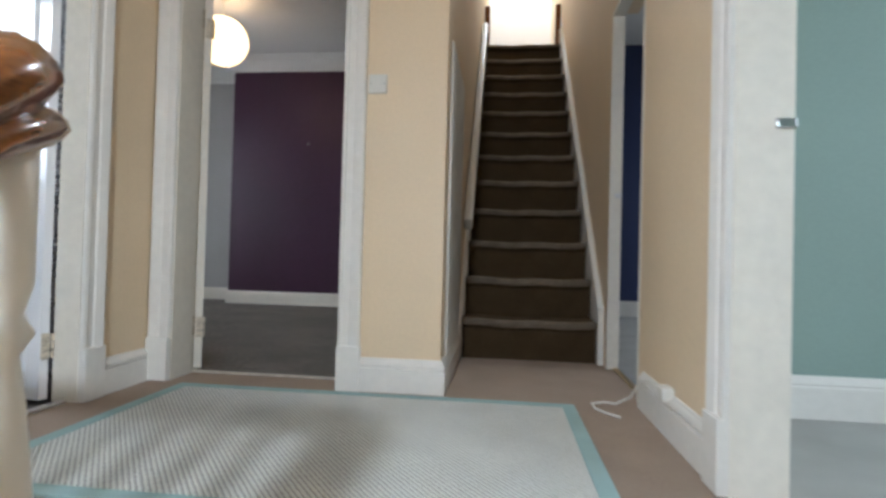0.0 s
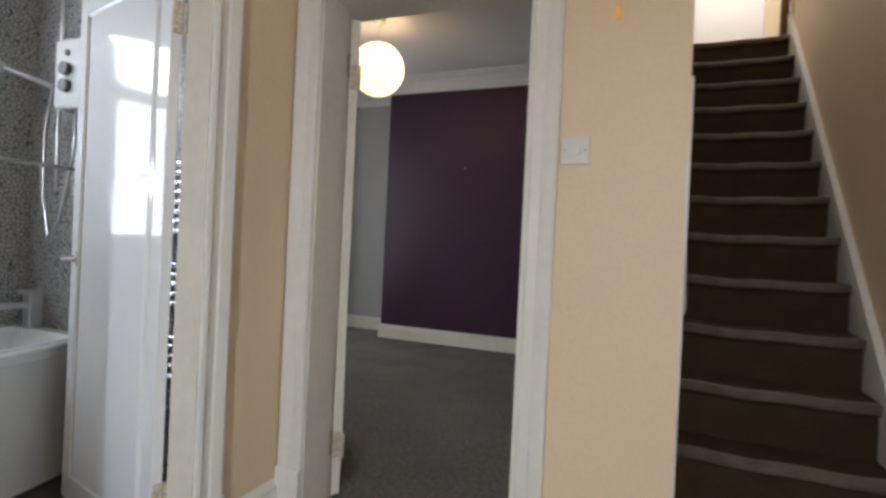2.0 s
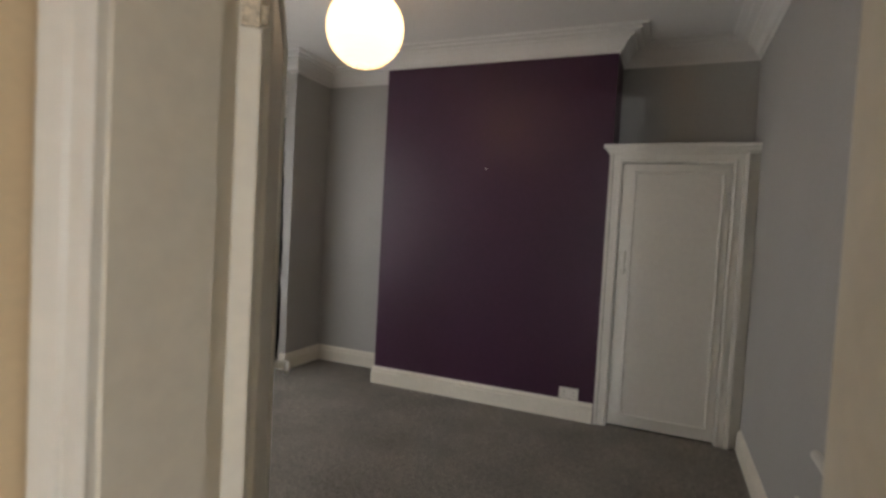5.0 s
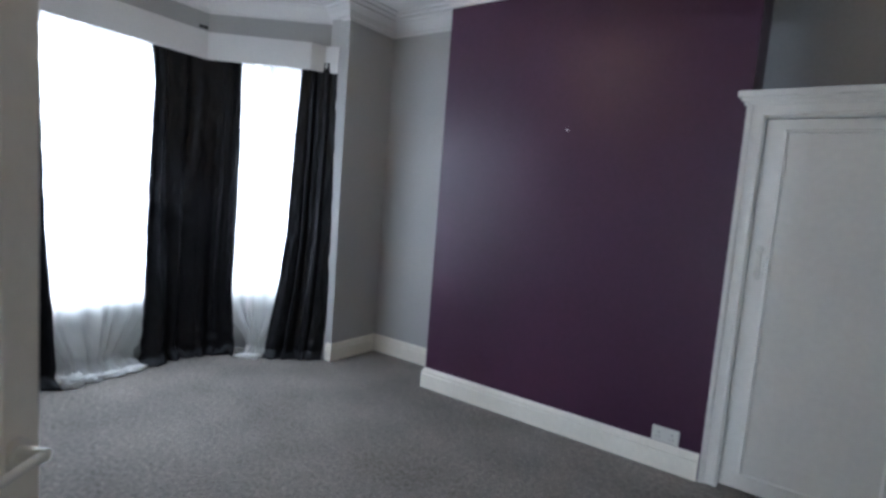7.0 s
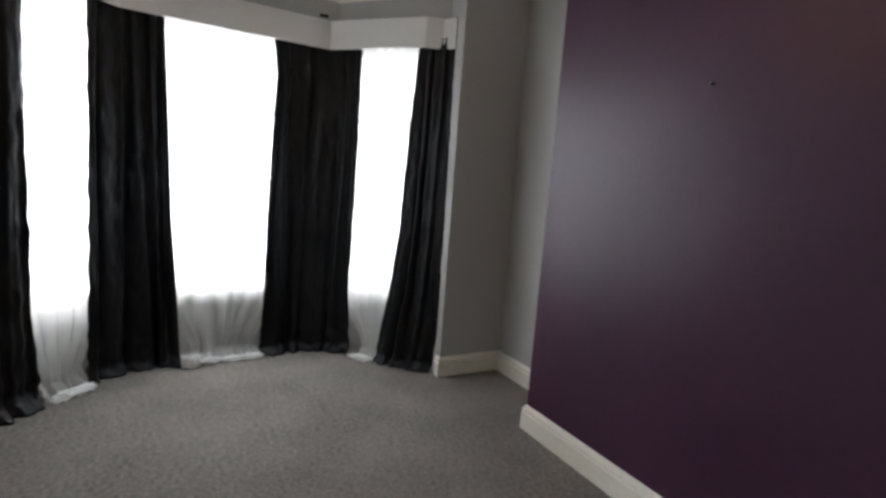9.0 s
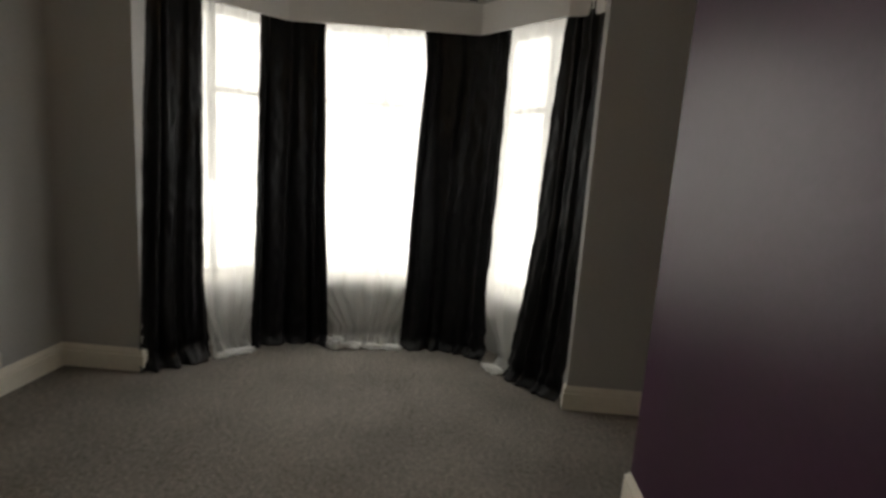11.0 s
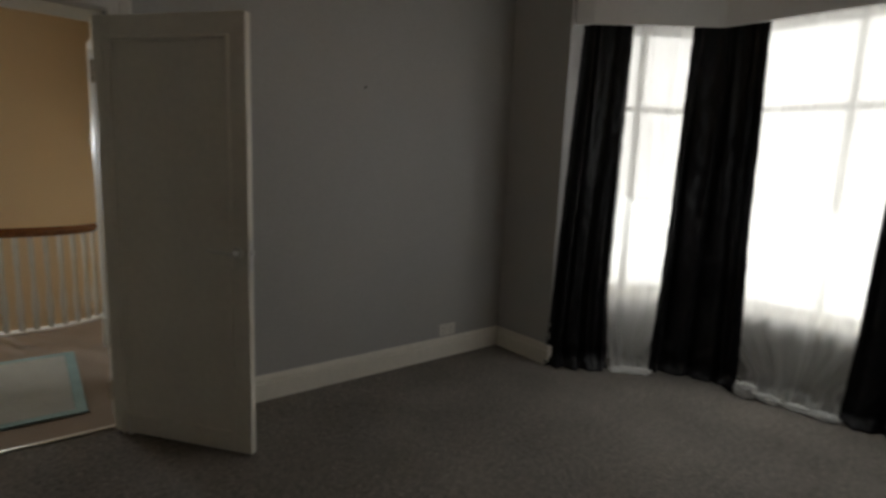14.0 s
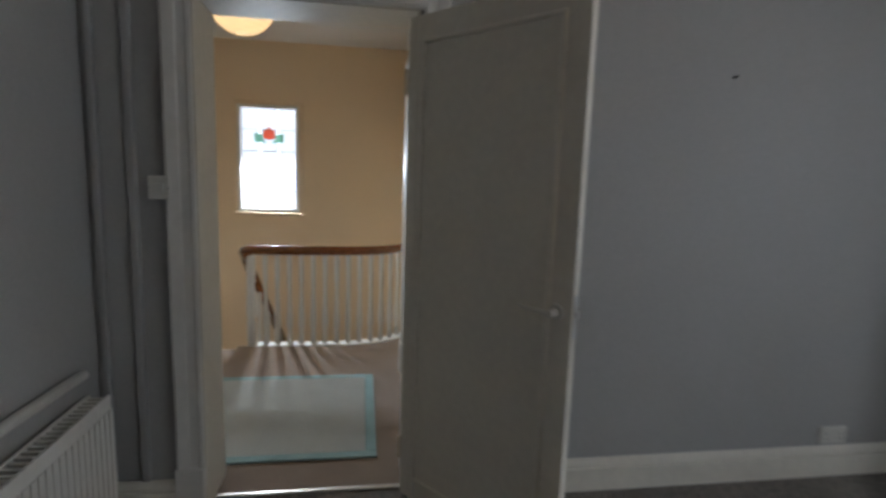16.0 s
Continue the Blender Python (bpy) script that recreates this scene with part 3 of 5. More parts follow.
structure("wall_navy", boxes(((1.44, 3.75, 0), (4.1, 3.85, 3.05)), ((4.0, 0.02, 0), (4.1, 1.5, 3.05)), ((4.0, 2.9, 0), (4.1, 3.75, 3.05)), ((4.0, 1.5, 0), (4.1, 2.9, 0.8)), ((4.0, 1.5, 2.2), (4.1, 2.9, 3.05)), ((HX2, 0.02, 0), (4.0, 0.06, 3.05))), M["navy"], "navy blue painted wall", "wall")
structure("ceiling_side_rooms", boxes(((HX2, -3.5, CEIL), (4.1, -0.01, CEIL + 0.1)), ((1.44, 0.02, 3.05), (4.1, 3.9, 3.15)), ((HX2, -0.01, CEIL), (4.1, 0.02, 3.2))), M["ceiling"], "white ceiling", "ceiling")
bm = bmesh.new()
add_moulding(bm, [(4.0, -0.04, 0), (HX2 + 0.001, -0.04, 0)], SKIRT_TALL)
add_moulding(bm, [(4.0, 3.75, 0), (HX2 + 0.001, 3.75, 0)], SKIRT_TALL)
structure("baseboard_side_rooms", bm, M["white"], "tall white skirting board", "skirting")


def casing(bm, origin, along, out, w, h, profile=ARCH, gap=0.006):
    """A moulded architrave round three sides of an opening; along and out are unit vectors."""
    o, u, n = Vector(origin), Vector(along), Vector(out)
    rings = []
    for x, z, sx, sz in ((-gap, 0, -1, 0), (-gap, h + gap, -1, 1), (w + gap, h + gap, 1, 1), (w + gap, 0, 1, 0)):
        rings.append([bm.verts.new(o + u * (x + sx * q) + Vector((0, 0, z + sz * q)) + n * d) for q, d in profile])
    k = len(profile)
    for r, q in zip(rings, rings[1:]):
        for j in range(k):
            bm.faces.new((r[j], q[j], q[(j + 1) % k], r[(j + 1) % k]))
    bm.faces.new(rings[0])
    bm.faces.new(rings[-1])
    return bm


def door_frame(name, label, origin, along, depth, w, h, sides, rebate=0):
    """Lining, stops, architraves and plinth blocks of one opening; depth runs from the first face through the wall."""
    fr = thing(name, label, "door frame", kind="structure")
    o, u, d = Vector(origin), Vector(along), Vector(depth)
    t = d.length
    n = d / t

    def slab(x0, x1, z0, z1, y0, y1):
        c = [o + u * x + n * y + Vector((0, 0, z)) for x, y, z in ((x0, y0, z0), (x1, y1, z1))]
        return [tuple(min(p, q) for p, q in zip(*c)), tuple(max(p, q) for p, q in zip(*c))]

    e = E0 - 0.001
    for x0, x1 in ((-e, 0), (w, w + e)):
        if rebate and x0 < 0:
            part("jamb", boxes(slab(x0, x1, 0, h, -0.003, rebate), slab(x0, x1 - 0.015, 0, h, rebate, t + 0.003)), M["white_old"], fr)
            for z in (0.23, 1.79):
                hinge = boxes(slab(-0.0165, -0.0135, z - 0.05, z + 0.05, rebate + 0.012, rebate + 0.05), bevel=0.001)
                for q in (-0.032, 0, 0.032):
                    hinge = add_tube(hinge, o + u * -0.0135 + n * (rebate + 0.03) + Vector((0, 0, z + q)), o + u * -0.0115 + n * (rebate + 0.03) + Vector((0, 0, z + q)), 0.006, n=8)
                part("hinge", hinge, M["hinge"], fr, "worn painted brass hinge leaf")
            continue
        part("jamb", boxes(slab(x0, x1, 0, h, -0.003, t + 0.003)), M["white_old"], fr)
    part("head", boxes(slab(-e, w + e, h, h + e, -0.003, t + 0.003)), M["white_old"], fr)
    for face, out in sides:
        base = o + n * (t if face else 0)
        part("architrave", casing(bmesh.new(), base - u * (0.03 if face else 0), u, n * (1 if face else -1), w + (0.03 if face else 0), h), M["white"], fr)
        for x0, x1 in ((-0.142 if face else -0.112, -0.034 if face else -0.004), (w + 0.004, w + 0.112)):
            y0, y1 = (t, t + 0.034) if face else (-0.034, 0)
            part("plinth_block", boxes(slab(x0, x1, 0, out, y0, y1), bevel=0.004), M["white"], fr)
    return fr


door_frame("door_frame_1", "white moulded frame of the bedroom doorway", (DX0, 0, 0), (1, 0, 0), (0, BY0, 0), DX1 - DX0, DH, ((0, 0.2), (1, 0.2)), 0.16)
door_frame("door_frame_2", "white moulded frame of the bathroom doorway", (HX0, -1.17, 0), (0, 1, 0), (-0.1, 0, 0), 0.75, DH, ((0, 0.21),))
door_frame("door_frame_3", "white frame of the green room doorway", (HX1, -1.62, 0), (0, 1, 0), (0.14, 0, 0), 0.76, DH, ((0, 0.2),))
door_frame("door_frame_4", "white frame of the navy room doorway", (HX1, 0.08, 0), (0, 1, 0), (0.06, 0, 0), 0.66, DH, ())


# ---- stairs ----
def carpet_step(x0, x1, rise, go, depth=0.25):
    """A carpeted step: riser, rounded nosing, tread; the riser's face at y = 0, the tread at z = rise."""
    bm = bmesh.new()
    prof = [(0, -0.02)] + [(0.004, rise - 0.06)] + [(-0.012 - 0.02 * math.sin(a), rise - 0.024 + 0.024 * -math.cos(a)) for a in np.linspace(0, math.pi, 7)] + [(go + 0.03, rise), (go + 0.03, -0.02)]
    n = 9
    rings = []
    for i in range(n):
        x = x0 + (x1 - x0) * i / (n - 1)
        sag = 0.004 * math.sin(i * 1.7) - 0.006 * math.sin(math.pi * i / (n - 1))
        rings.append([bm.verts.new((x, y, z + (sag if 0.1 < z else 0))) for y, z in prof])
    for p, q in zip(rings, rings[1:]):
        for j in range(len(prof)):
            k = (j + 1) % len(prof)
            bm.faces.new((p[j], q[j], q[k], p[k]))
    bm.faces.new(rings[0])
    bm.faces.new(rings[-1])
    return bm


def string_board(x0, x1, y0, start, rise, go, n, above, foot):
    """The sloping board beside a flight."""
    slope = rise / go
    pts = [(y0 - 0.05, 0), (y0 - 0.05, foot), (y0 - 0.015, foot + 0.01), (y0 + go * n + 0.1, slope * (go * n + 0.1) + above), (y0 + go * n + 0.1, slope * go * n - 0.25), (y0 + 0.3, 0)]
    bm = bmesh.new()
    rings = [[bm.verts.new((x, y, z)) for y, z in pts] for x in (x0, x1)]
    for j in range(len(pts)):
        k = (j + 1) % len(pts)
        bm.faces.new((rings[0][j], rings[1][j], rings[1][k], rings[0][k]))
    bm.faces.new(rings[0])
    bm.faces.new(rings[1])
    return bm


stairs = thing("staircase", "steep straight flight of brown carpeted stairs with white strings", "stairs", kind="structure")
step = part("step", carpet_step(SX0, SX1, RISE, GO), M["stair_carpet"], stairs)
step.location = (0, SY, 0)
# thin strip over each nosing, painting in the light caught from above
bm = bmesh.new()
n = 9
rings = []
for i in range(n):
    x = SX0 + 0.003 + (SX1 - SX0 - 0.006) * i / (n - 1)
    sag = 0.004 * math.sin(i * 1.7) - 0.006 * math.sin(math.pi * i / (n - 1))
    arc = [(-0.012 - 0.0225 * math.sin(a), RISE - 0.024 - 0.0265 * math.cos(a)) for a in np.linspace(0.9, math.pi, 7)] + [(0.012, RISE + 0.001)]
    rings.append([bm.verts.new((x, y, z + sag)) for y, z in arc + [(0.01, RISE - 0.01), (-0.012, RISE - 0.02)]])
for p, q in zip(rings, rings[1:]):
    for j in range(len(p)):
        k = (j + 1) % len(p)
        bm.faces.new((p[j], q[j], q[k], p[k]))
bm.faces.new(rings[0])
bm.faces.new(rings[-1])
nosing = part("nosing", bm, M["nosing"], step, "pale edge of the carpet, its highlight put into the colour", smooth=True)
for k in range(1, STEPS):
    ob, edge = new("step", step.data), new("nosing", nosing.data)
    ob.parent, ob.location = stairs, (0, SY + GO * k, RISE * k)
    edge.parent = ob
part("string", string_board(SX1 + 0.001, HX1, SY, 0, RISE, GO, STEPS, 0.33, 0.335), M["white"], stairs, "white painted string board")
part("string", string_board(SX0 - 0.028, SX0 - 0.001, SY, 0, RISE, GO, STEPS, 0.30, 0.20), M["white"], stairs, "white painted string board")
bm = bmesh.new()
add_box(bm, (0.53, -0.02, -0.045), (0.585, 2.95, 0.045), 0.015)
rail = tagged(link("handrail", bm, M["white"]), "white painted wall handrail rising beside the stairs", "handrail")
rail.matrix_basis = pose(0, 1.08, 0.83, math.degrees(math.atan2(RISE, GO)), 0, 0)
for x in (0.56, 1.33):
    bm = bmesh.new()
    add_box(bm, (x - 0.03, SY + GO * STEPS - 0.1, LOFT - 0.05), (x + 0.03, SY + GO * STEPS - 0.03, LOFT + 0.5), 0.01)
    tagged(link("newel_post", bm, M["wood"]), "dark wooden post at the head of the stairs", "newel post", "posts at the head of the stairs")

lower = thing("lower_staircase", "carpeted flight descending from the landing", "stairs", kind="structure")
low = part("step", carpet_step(0.405, HX1 - 0.005, 0.185, 0.25), M["hall_carpet"], lower)
low.matrix_basis = pose(0, -2.02, -0.185 * 2)
for k in range(1, 5):
    ob = new("step", low.data)
    ob.parent, ob.matrix_basis = lower, pose(0, -2.02 - 0.25 * k, -0.185 * (2 + k))


# ---- balustrade ----
BAL = [(x, -1.86, 0) for x in np.linspace(0.30, -0.36, 12)] + [(-0.36 - 0.52 * math.sin(a), -1.86 - 0.30 * (1 - math.cos(a)), 0) for a in np.linspace(0.12, 1.45, 12)]


def along_line(line, s):
    pts = [Vector(p) for p in line]
    for p, q in zip(pts, pts[1:]):
        d = (q - p).length
        if s <= d:
            return p.lerp(q, s / d)
        s -= d
    return pts[-1]


def sweep_rail(line, w, h, n=14):
    """A rounded rail swept along a line."""
    bm = bmesh.new()
    pts = [Vector(p) for p in line]
    rings = []
    for i, p in enumerate(pts):
        d = (pts[min(i + 1, len(pts) - 1)] - pts[max(i - 1, 0)]).normalized()
        side = Vector((d.y, -d.x, 0)).normalized()
        up = side.cross(d).normalized()
        ring = []
        for k in range(n):
            a = 2 * math.pi * k / n
            c, s = math.cos(a), math.sin(a)
            r = 1.0 if s > -0.2 else 0.82
            ring.append(bm.verts.new(p + side * (w * c * r) + up * (h * s)))
        rings.append(ring)
    for p, q in zip(rings, rings[1:]):
        for k in range(n):
            bm.faces.new((p[k], q[k], q[(k + 1) % n], p[(k + 1) % n]))
    bm.faces.new(rings[0])
    bm.faces.new(rings[-1])
    return bm


BALUSTER = [(0.02, 0), (0.02, 0.09), (0.025, 0.1), (0.016, 0.115), (0.025, 0.15), (0.026, 0.2), (0.019, 0.32), (0.015, 0.46), (0.021, 0.475), (0.015, 0.49), (0.02, 0.52), (0.02, 0.73)]
NEWEL = [(0.034, 0), (0.034, 0.16), (0.04, 0.175), (0.026, 0.2), (0.04, 0.25), (0.042, 0.32), (0.03, 0.46), (0.024, 0.5), (0.036, 0.52), (0.026, 0.54), (0.034, 0.57), (0.034, 0.72)]
bal = thing("balustrade", "white turned balusters under a curving varnished wooden handrail", "balustrade", at=(-0.014, 0, 0))
part("newel", add_lathe(bmesh.new(), NEWEL, (0.315, -1.86, 0)), M["white"], bal, smooth=True)
total = sum((Vector(q) - Vector(p)).length for p, q in zip(BAL, BAL[1:]))
one = part("baluster", add_lathe(bmesh.new(), BALUSTER, n=10), M["white"], bal, smooth=True)
count = int(total / 0.092)
for k in range(1, count + 1):
    p = along_line(BAL, 0.092 * k)
    ob = one if k == 1 else new("baluster", one.data)
    ob.parent, ob.location = bal, p
for k in range(4):
    ob = new("baluster", one.data)
    ob.parent, ob.matrix_basis = bal, pose(0.385 - 0.03 * k, -2.12 - 0.25 * k, -0.185 - 0.23 * k)
RAIL = [(p[0], p[1], 0.765) for p in BAL[::-1]] + [(0.34, -1.87, 0.763), (0.368, -1.90, 0.752), (0.383, -1.95, 0.725), (0.388, -2.02, 0.68), (0.384, -2.15, 0.57), (0.33, -2.6, 0.13), (0.25, -3.17, -0.44)]
part("handrail", sweep_rail(RAIL, 0.04, 0.036), M["oak"], bal, "varnished brown wooden handrail", smooth=True)
part("rail_scroll", sweep_rail([(0.335, -1.84, 0.722), (0.35, -1.86, 0.718), (0.372, -1.93, 0.69), (0.382, -1.99, 0.645), (0.388, -2.15, 0.54)], 0.03, 0.022), M["oak"], bal, smooth=True)
bm = bmesh.new()
add_moulding(bm, [(p[0], p[1], 0) for p in BAL], [(-0.055, -0.2), (-0.055, 0.008), (0.045, 0.008), (0.045, -0.2)])
part("base_rail", bm, M["white"], bal)
bm = bmesh.new()
pts = [(p[0], p[1] - 0.01) for p in BAL[11:]] + [(HW, BAL[-1][1]), (HW, -1.83), (-0.36, -1.83)]
vs = [bm.verts.new((x, y, -0.002)) for x, y in pts]
vb = [bm.verts.new((x, y, -0.2)) for x, y in pts]
bm.faces.new(vs)
bm.faces.new(vb[::-1])
for j in range(len(pts)):
    k = (j + 1) % len(pts)
    bm.faces.new((vs[j], vs[k], vb[k], vb[j]))
structure("floor_landing_corner", bm, M["hall_carpet"], "brown carpeted floor behind the curved balustrade", "floor")

# ---- hall window ----
hw = thing("window_4", "small stained glass window with a red flower", "window", kind="structure")
wx0, wx1, wz0, wz1, wy = 0.09, 0.68, 0.96, 2.02, HY0
part("window_frame", boxes(((wx0, wy - 0.1, wz0), (wx0 + 0.03, wy + 0.012, wz1)), ((wx1 - 0.03, wy - 0.1, wz0), (wx1, wy + 0.012, wz1)), ((wx0 + 0.03, wy - 0.1, wz0), (wx1 - 0.03, wy + 0.012, wz0 + 0.03)), ((wx0 + 0.03, wy - 0.1, wz1 - 0.03), (wx1 - 0.03, wy + 0.012, wz1))), M["white"], hw)
part("window_sill", boxes(((wx0 - 0.03, wy + 0.001, wz0 - 0.03), (wx1 + 0.03, wy + 0.03, wz0)), bevel=0.006), M["cream"], hw)
part("trim", casing(bmesh.new(), (wx0, wy, wz0), (1, 0, 0), (0, 1, 0), wx1 - wx0, wz1 - wz0, [(0, 0), (0, 0.012), (0.03, 0.014), (0.035, 0)]), M["cream"], hw)
gx = np.linspace(wx0 + 0.03, wx1 - 0.03, 4)
gz = [wz0 + 0.03, 1.173, 1.375, 1.572, 1.785, wz1 - 0.03]
cx, cz = (wx0 + wx1) / 2, 1.71
for i in range(3):
    for j in range(5):
        mat = M["blue_glass"] if j == 1 else M["frosted"]
        part("pane", boxes(((gx[i] + 0.003, wy - 0.06, gz[j] + 0.003), (gx[i + 1] - 0.003, wy - 0.055, gz[j + 1] - 0.003))), mat, hw)
part("lead_lines", boxes(*[((x - 0.002, wy - 0.062, gz[1]), (x + 0.002, wy - 0.053, gz[2])) for x in gx[1:-1]], *[((gx[0], wy - 0.0615, z - 0.003), (gx[-1], wy - 0.0535, z + 0.003)) for z in gz[1:-1]]), M["lead"], hw)


def petals(rows, y):
    bm = bmesh.new()
    for pts in rows:
        f = [bm.verts.new((cx + x, y, cz + z)) for x, z in pts]
        g = [bm.verts.new((cx + x, y + 0.004, cz + z)) for x, z in pts]
        bm.faces.new(f)
        bm.faces.new(g[::-1])
        for j in range(len(pts)):
            k = (j + 1) % len(pts)
            bm.faces.new((f[j], f[k], g[k], g[j]))
    return bm


part("flower", petals([[(-0.055, -0.01), (-0.06, 0.06), (-0.03, 0.075), (0, 0.11), (0.03, 0.075), (0.06, 0.06), (0.055, -0.01), (0, -0.03)]], wy - 0.05), M["red_glass"], hw, "red glass flower")
part("leaf", petals([[(-0.062, 0.03), (-0.15, 0.04), (-0.14, -0.05), (-0.02, -0.06), (-0.06, -0.015)]], wy - 0.05), M["green_glass"], hw, "green glass leaf")
part("leaf", petals([[(0.062, 0.03), (0.06, -0.015), (0.02, -0.06), (0.14, -0.05), (0.15, 0.04)]], wy - 0.05), M["green_glass"], hw, "green glass leaf")
part("bud", petals([[(-0.02, -0.55), (0, -0.53), (0.02, -0.55), (0, -0.57)]], wy - 0.05), M["red_glass"], hw, "small red glass bud")


# ---- lamps ----
def paper_lantern(label, at, r, ceiling, mat):
    lamp = thing("pendant_lamp", label, "lamp", "paper lantern lamps", at=(at[0], at[1], at[2]))
    prof, ribs = [], 15
    for i in range(ribs * 3 + 1):
        a = math.pi * (0.06 + 0.79 * i / (ribs * 3))
        q = r * (1 + (0.012 if i % 3 else -0.006))
        prof.append((q * math.sin(a), -q * math.cos(a)))
    bm = bmesh.new()
    n = 36
    rings = [[bm.verts.new((p * math.cos(2 * math.pi * k / n), p * math.sin(2 * math.pi * k / n), z)) for k in range(n)] for p, z in prof]
    for p, q in zip(rings, rings[1:]):
        for k in range(n):
            bm.faces.new((p[k], p[(k + 1) % n], q[(k + 1) % n], q[k]))
    part("shade", bm, mat, lamp, "ribbed white rice paper globe", smooth=True)
    bm = bmesh.new()
    for i in range(3, ribs * 3, 3):
        p, z = prof[i]
        for k in range(n):
            a, b = 2 * math.pi * k / n, 2 * math.pi * (k + 1) / n
            add_tube(bm, (p * 0.996 * math.cos(a), p * 0.996 * math.sin(a), z), (p * 0.996 * math.cos(b), p * 0.996 * math.sin(b), z), 0.0012, n=4, cap=False)
    part("wire_ribs", bm, M["plastic"], lamp)["kind"] = "stuff"
    top = ceiling - at[2]
    part("cord", add_tube(bmesh.new(), (0, 0, 0.08), (0, 0, top - 0.02), 0.0035, n=8), M["plastic"], lamp)
    part("ceiling_rose", add_lathe(bmesh.new(), [(0.048, top - 0.001), (0.05, top - 0.012), (0.04, top - 0.022), (0.012, top - 0.032), (0.008, top - 0.05)][::-1]), M["plastic"], lamp, smooth=True)
    return lamp


paper_lantern("lit white paper globe lantern hanging from the bedroom ceiling", (-1.755, 2.12, 2.493), 0.214, CEIL, M["paper"])
paper_lantern("lit white paper globe lantern hanging over the landing", (0.19, -1.2, 2.41), 0.2, HALL_CEIL, M["paper_hall"])


# ---- curtains ----
CLINE = [Vector((x, y, 0)) for x, y in ((-3.36, 0.83), (-4.08, 1.455), (-4.19, 2.81), (-3.43, 3.46))]
CRUN = [(q - p).length for p, q in zip(CLINE, CLINE[1:])]


def on_bay(s):
    """The place and the way into the room at s metres along the curtain line, eased round its corners."""
    def raw(s):
        i, r = 0, s
        while i < 2 and r > CRUN[i]:
            r -= CRUN[i]
            i += 1
        return CLINE[i] + (CLINE[i + 1] - CLINE[i]).normalized() * r
    p = sum((raw(s + k * 0.04) for k in range(-2, 3)), Vector()) / 5
    d = (raw(s + 0.09) - raw(s - 0.09)).normalized()
    return p, Vector((d.y, -d.x, 0))


def drape(rows, folds, deep, set_in, heap, seed, nu=150, nv=90, tight=1.0, wrinkle=1.0):
    """A hanging cloth: rows (height, start, end) along the bay from the floor up; heap: how far the hem spreads on the floor."""
    rnd = random.Random(seed)
    zs, ls, rs = zip(*rows)
    ph = [rnd.uniform(0, 6.28) for _ in range(6)]
    bm = bmesh.new()
    grid = []
    hem = [(0.004, 1.0), (0.012, 0.75), (0.022, 0.45), (0.035, 0.2)]
    heights = hem + [(zs[0] + 0.06 + (zs[-1] - zs[0] - 0.06) * (j / nv) ** 1.0, 0.0) for j in range(nv + 1)]
    for z, out in heights:
        row = []
        f = (z - zs[0]) / (zs[-1] - zs[0])
        a, b = np.interp(z, zs, ls), np.interp(z, zs, rs)
        amp = deep * (0.55 + 0.6 * (1 - f))
        for i in range(nu + 1):
            u = i / nu
            wob = 0.9 * math.sin(1.3 * u * 6.28 + ph[0] + f * 1.3) + 0.7 * math.sin(2.6 * u * 6.28 + ph[1] - f * 2.0) + 0.6 * noise.noise(Vector((u * 4, f * 2.5, seed)))
            arg = 2 * math.pi * folds * u + wob * 1.6 + ph[2]
            w = (0.75 + 0.6 * noise.noise(Vector((u * 3, f * 1.2, seed + 9)))) * math.sin(arg) + 0.4 * math.sin(0.43 * arg + ph[3]) + 0.16 * math.sin(2.3 * arg + ph[5] + 2.4 * f)
            s = a + (b - a) * (u + 0.006 * math.sin(arg * 0.5 + ph[4]))
            p, inward = on_bay(s)
            crumple = wrinkle * (0.011 * noise.noise(Vector((s * 13, z * 8 + s * 5, seed + 21))) + 0.006 * noise.noise(Vector((s * 31, z * 17 - s * 9, seed + 33))))
            zz = z
            if f < 0.16:
                k = (0.16 - f) / 0.16
                nz = noise.noise(Vector((s * 9, z * 14, seed)))
                crumple += 0.045 * k * nz * tight
            if out:
                spread = heap * out * (0.75 + 0.6 * noise.noise(Vector((s * 5, 0, seed + 3))) + 0.4 * noise.noise(Vector((s * 17, out, seed))))
                crumple += spread
                zz = max(0.004, z + 0.035 * heap / 0.1 * (1 - out) * (0.5 + noise.noise(Vector((s * 21, out * 3, seed + 7)))))
            row.append(bm.verts.new(p + inward * (amp * w + crumple - set_in - 0.04 * f) + Vector((0, 0, zz))))
        grid.append(row)
    for p, q in zip(grid, grid[1:]):
        for i in range(nu):
            bm.faces.new((p[i], p[i + 1], q[i + 1], q[i]))
    return bm


def curtain(label, rows, folds, seed, deep=0.024, heap=0.08):
    c = thing("curtain", label, "curtain", "dark curtains in the bay")
    ob = part("drape", drape(rows, folds, deep, 0.0, heap, seed), M["curtain"], c, smooth=True)
    so = ob.modifiers.new("thickness", "SOLIDIFY")
    so.thickness = 0.004
    a, b = rows[-1][1], rows[-1][2]
    bm = bmesh.new()
    n = 16
    for k in range(n):
        p, i1 = on_bay(a + (b - a) * k / n)
        q, i2 = on_bay(a + (b - a) * (k + 1) / n)
        add_tube(bm, p - i1 * 0.055 + Vector((0, 0, 2.405)), q - i2 * 0.055 + Vector((0, 0, 2.405)), 0.012, n=6)
    part("heading_tape", bm, M["curtain"], c)
    return c


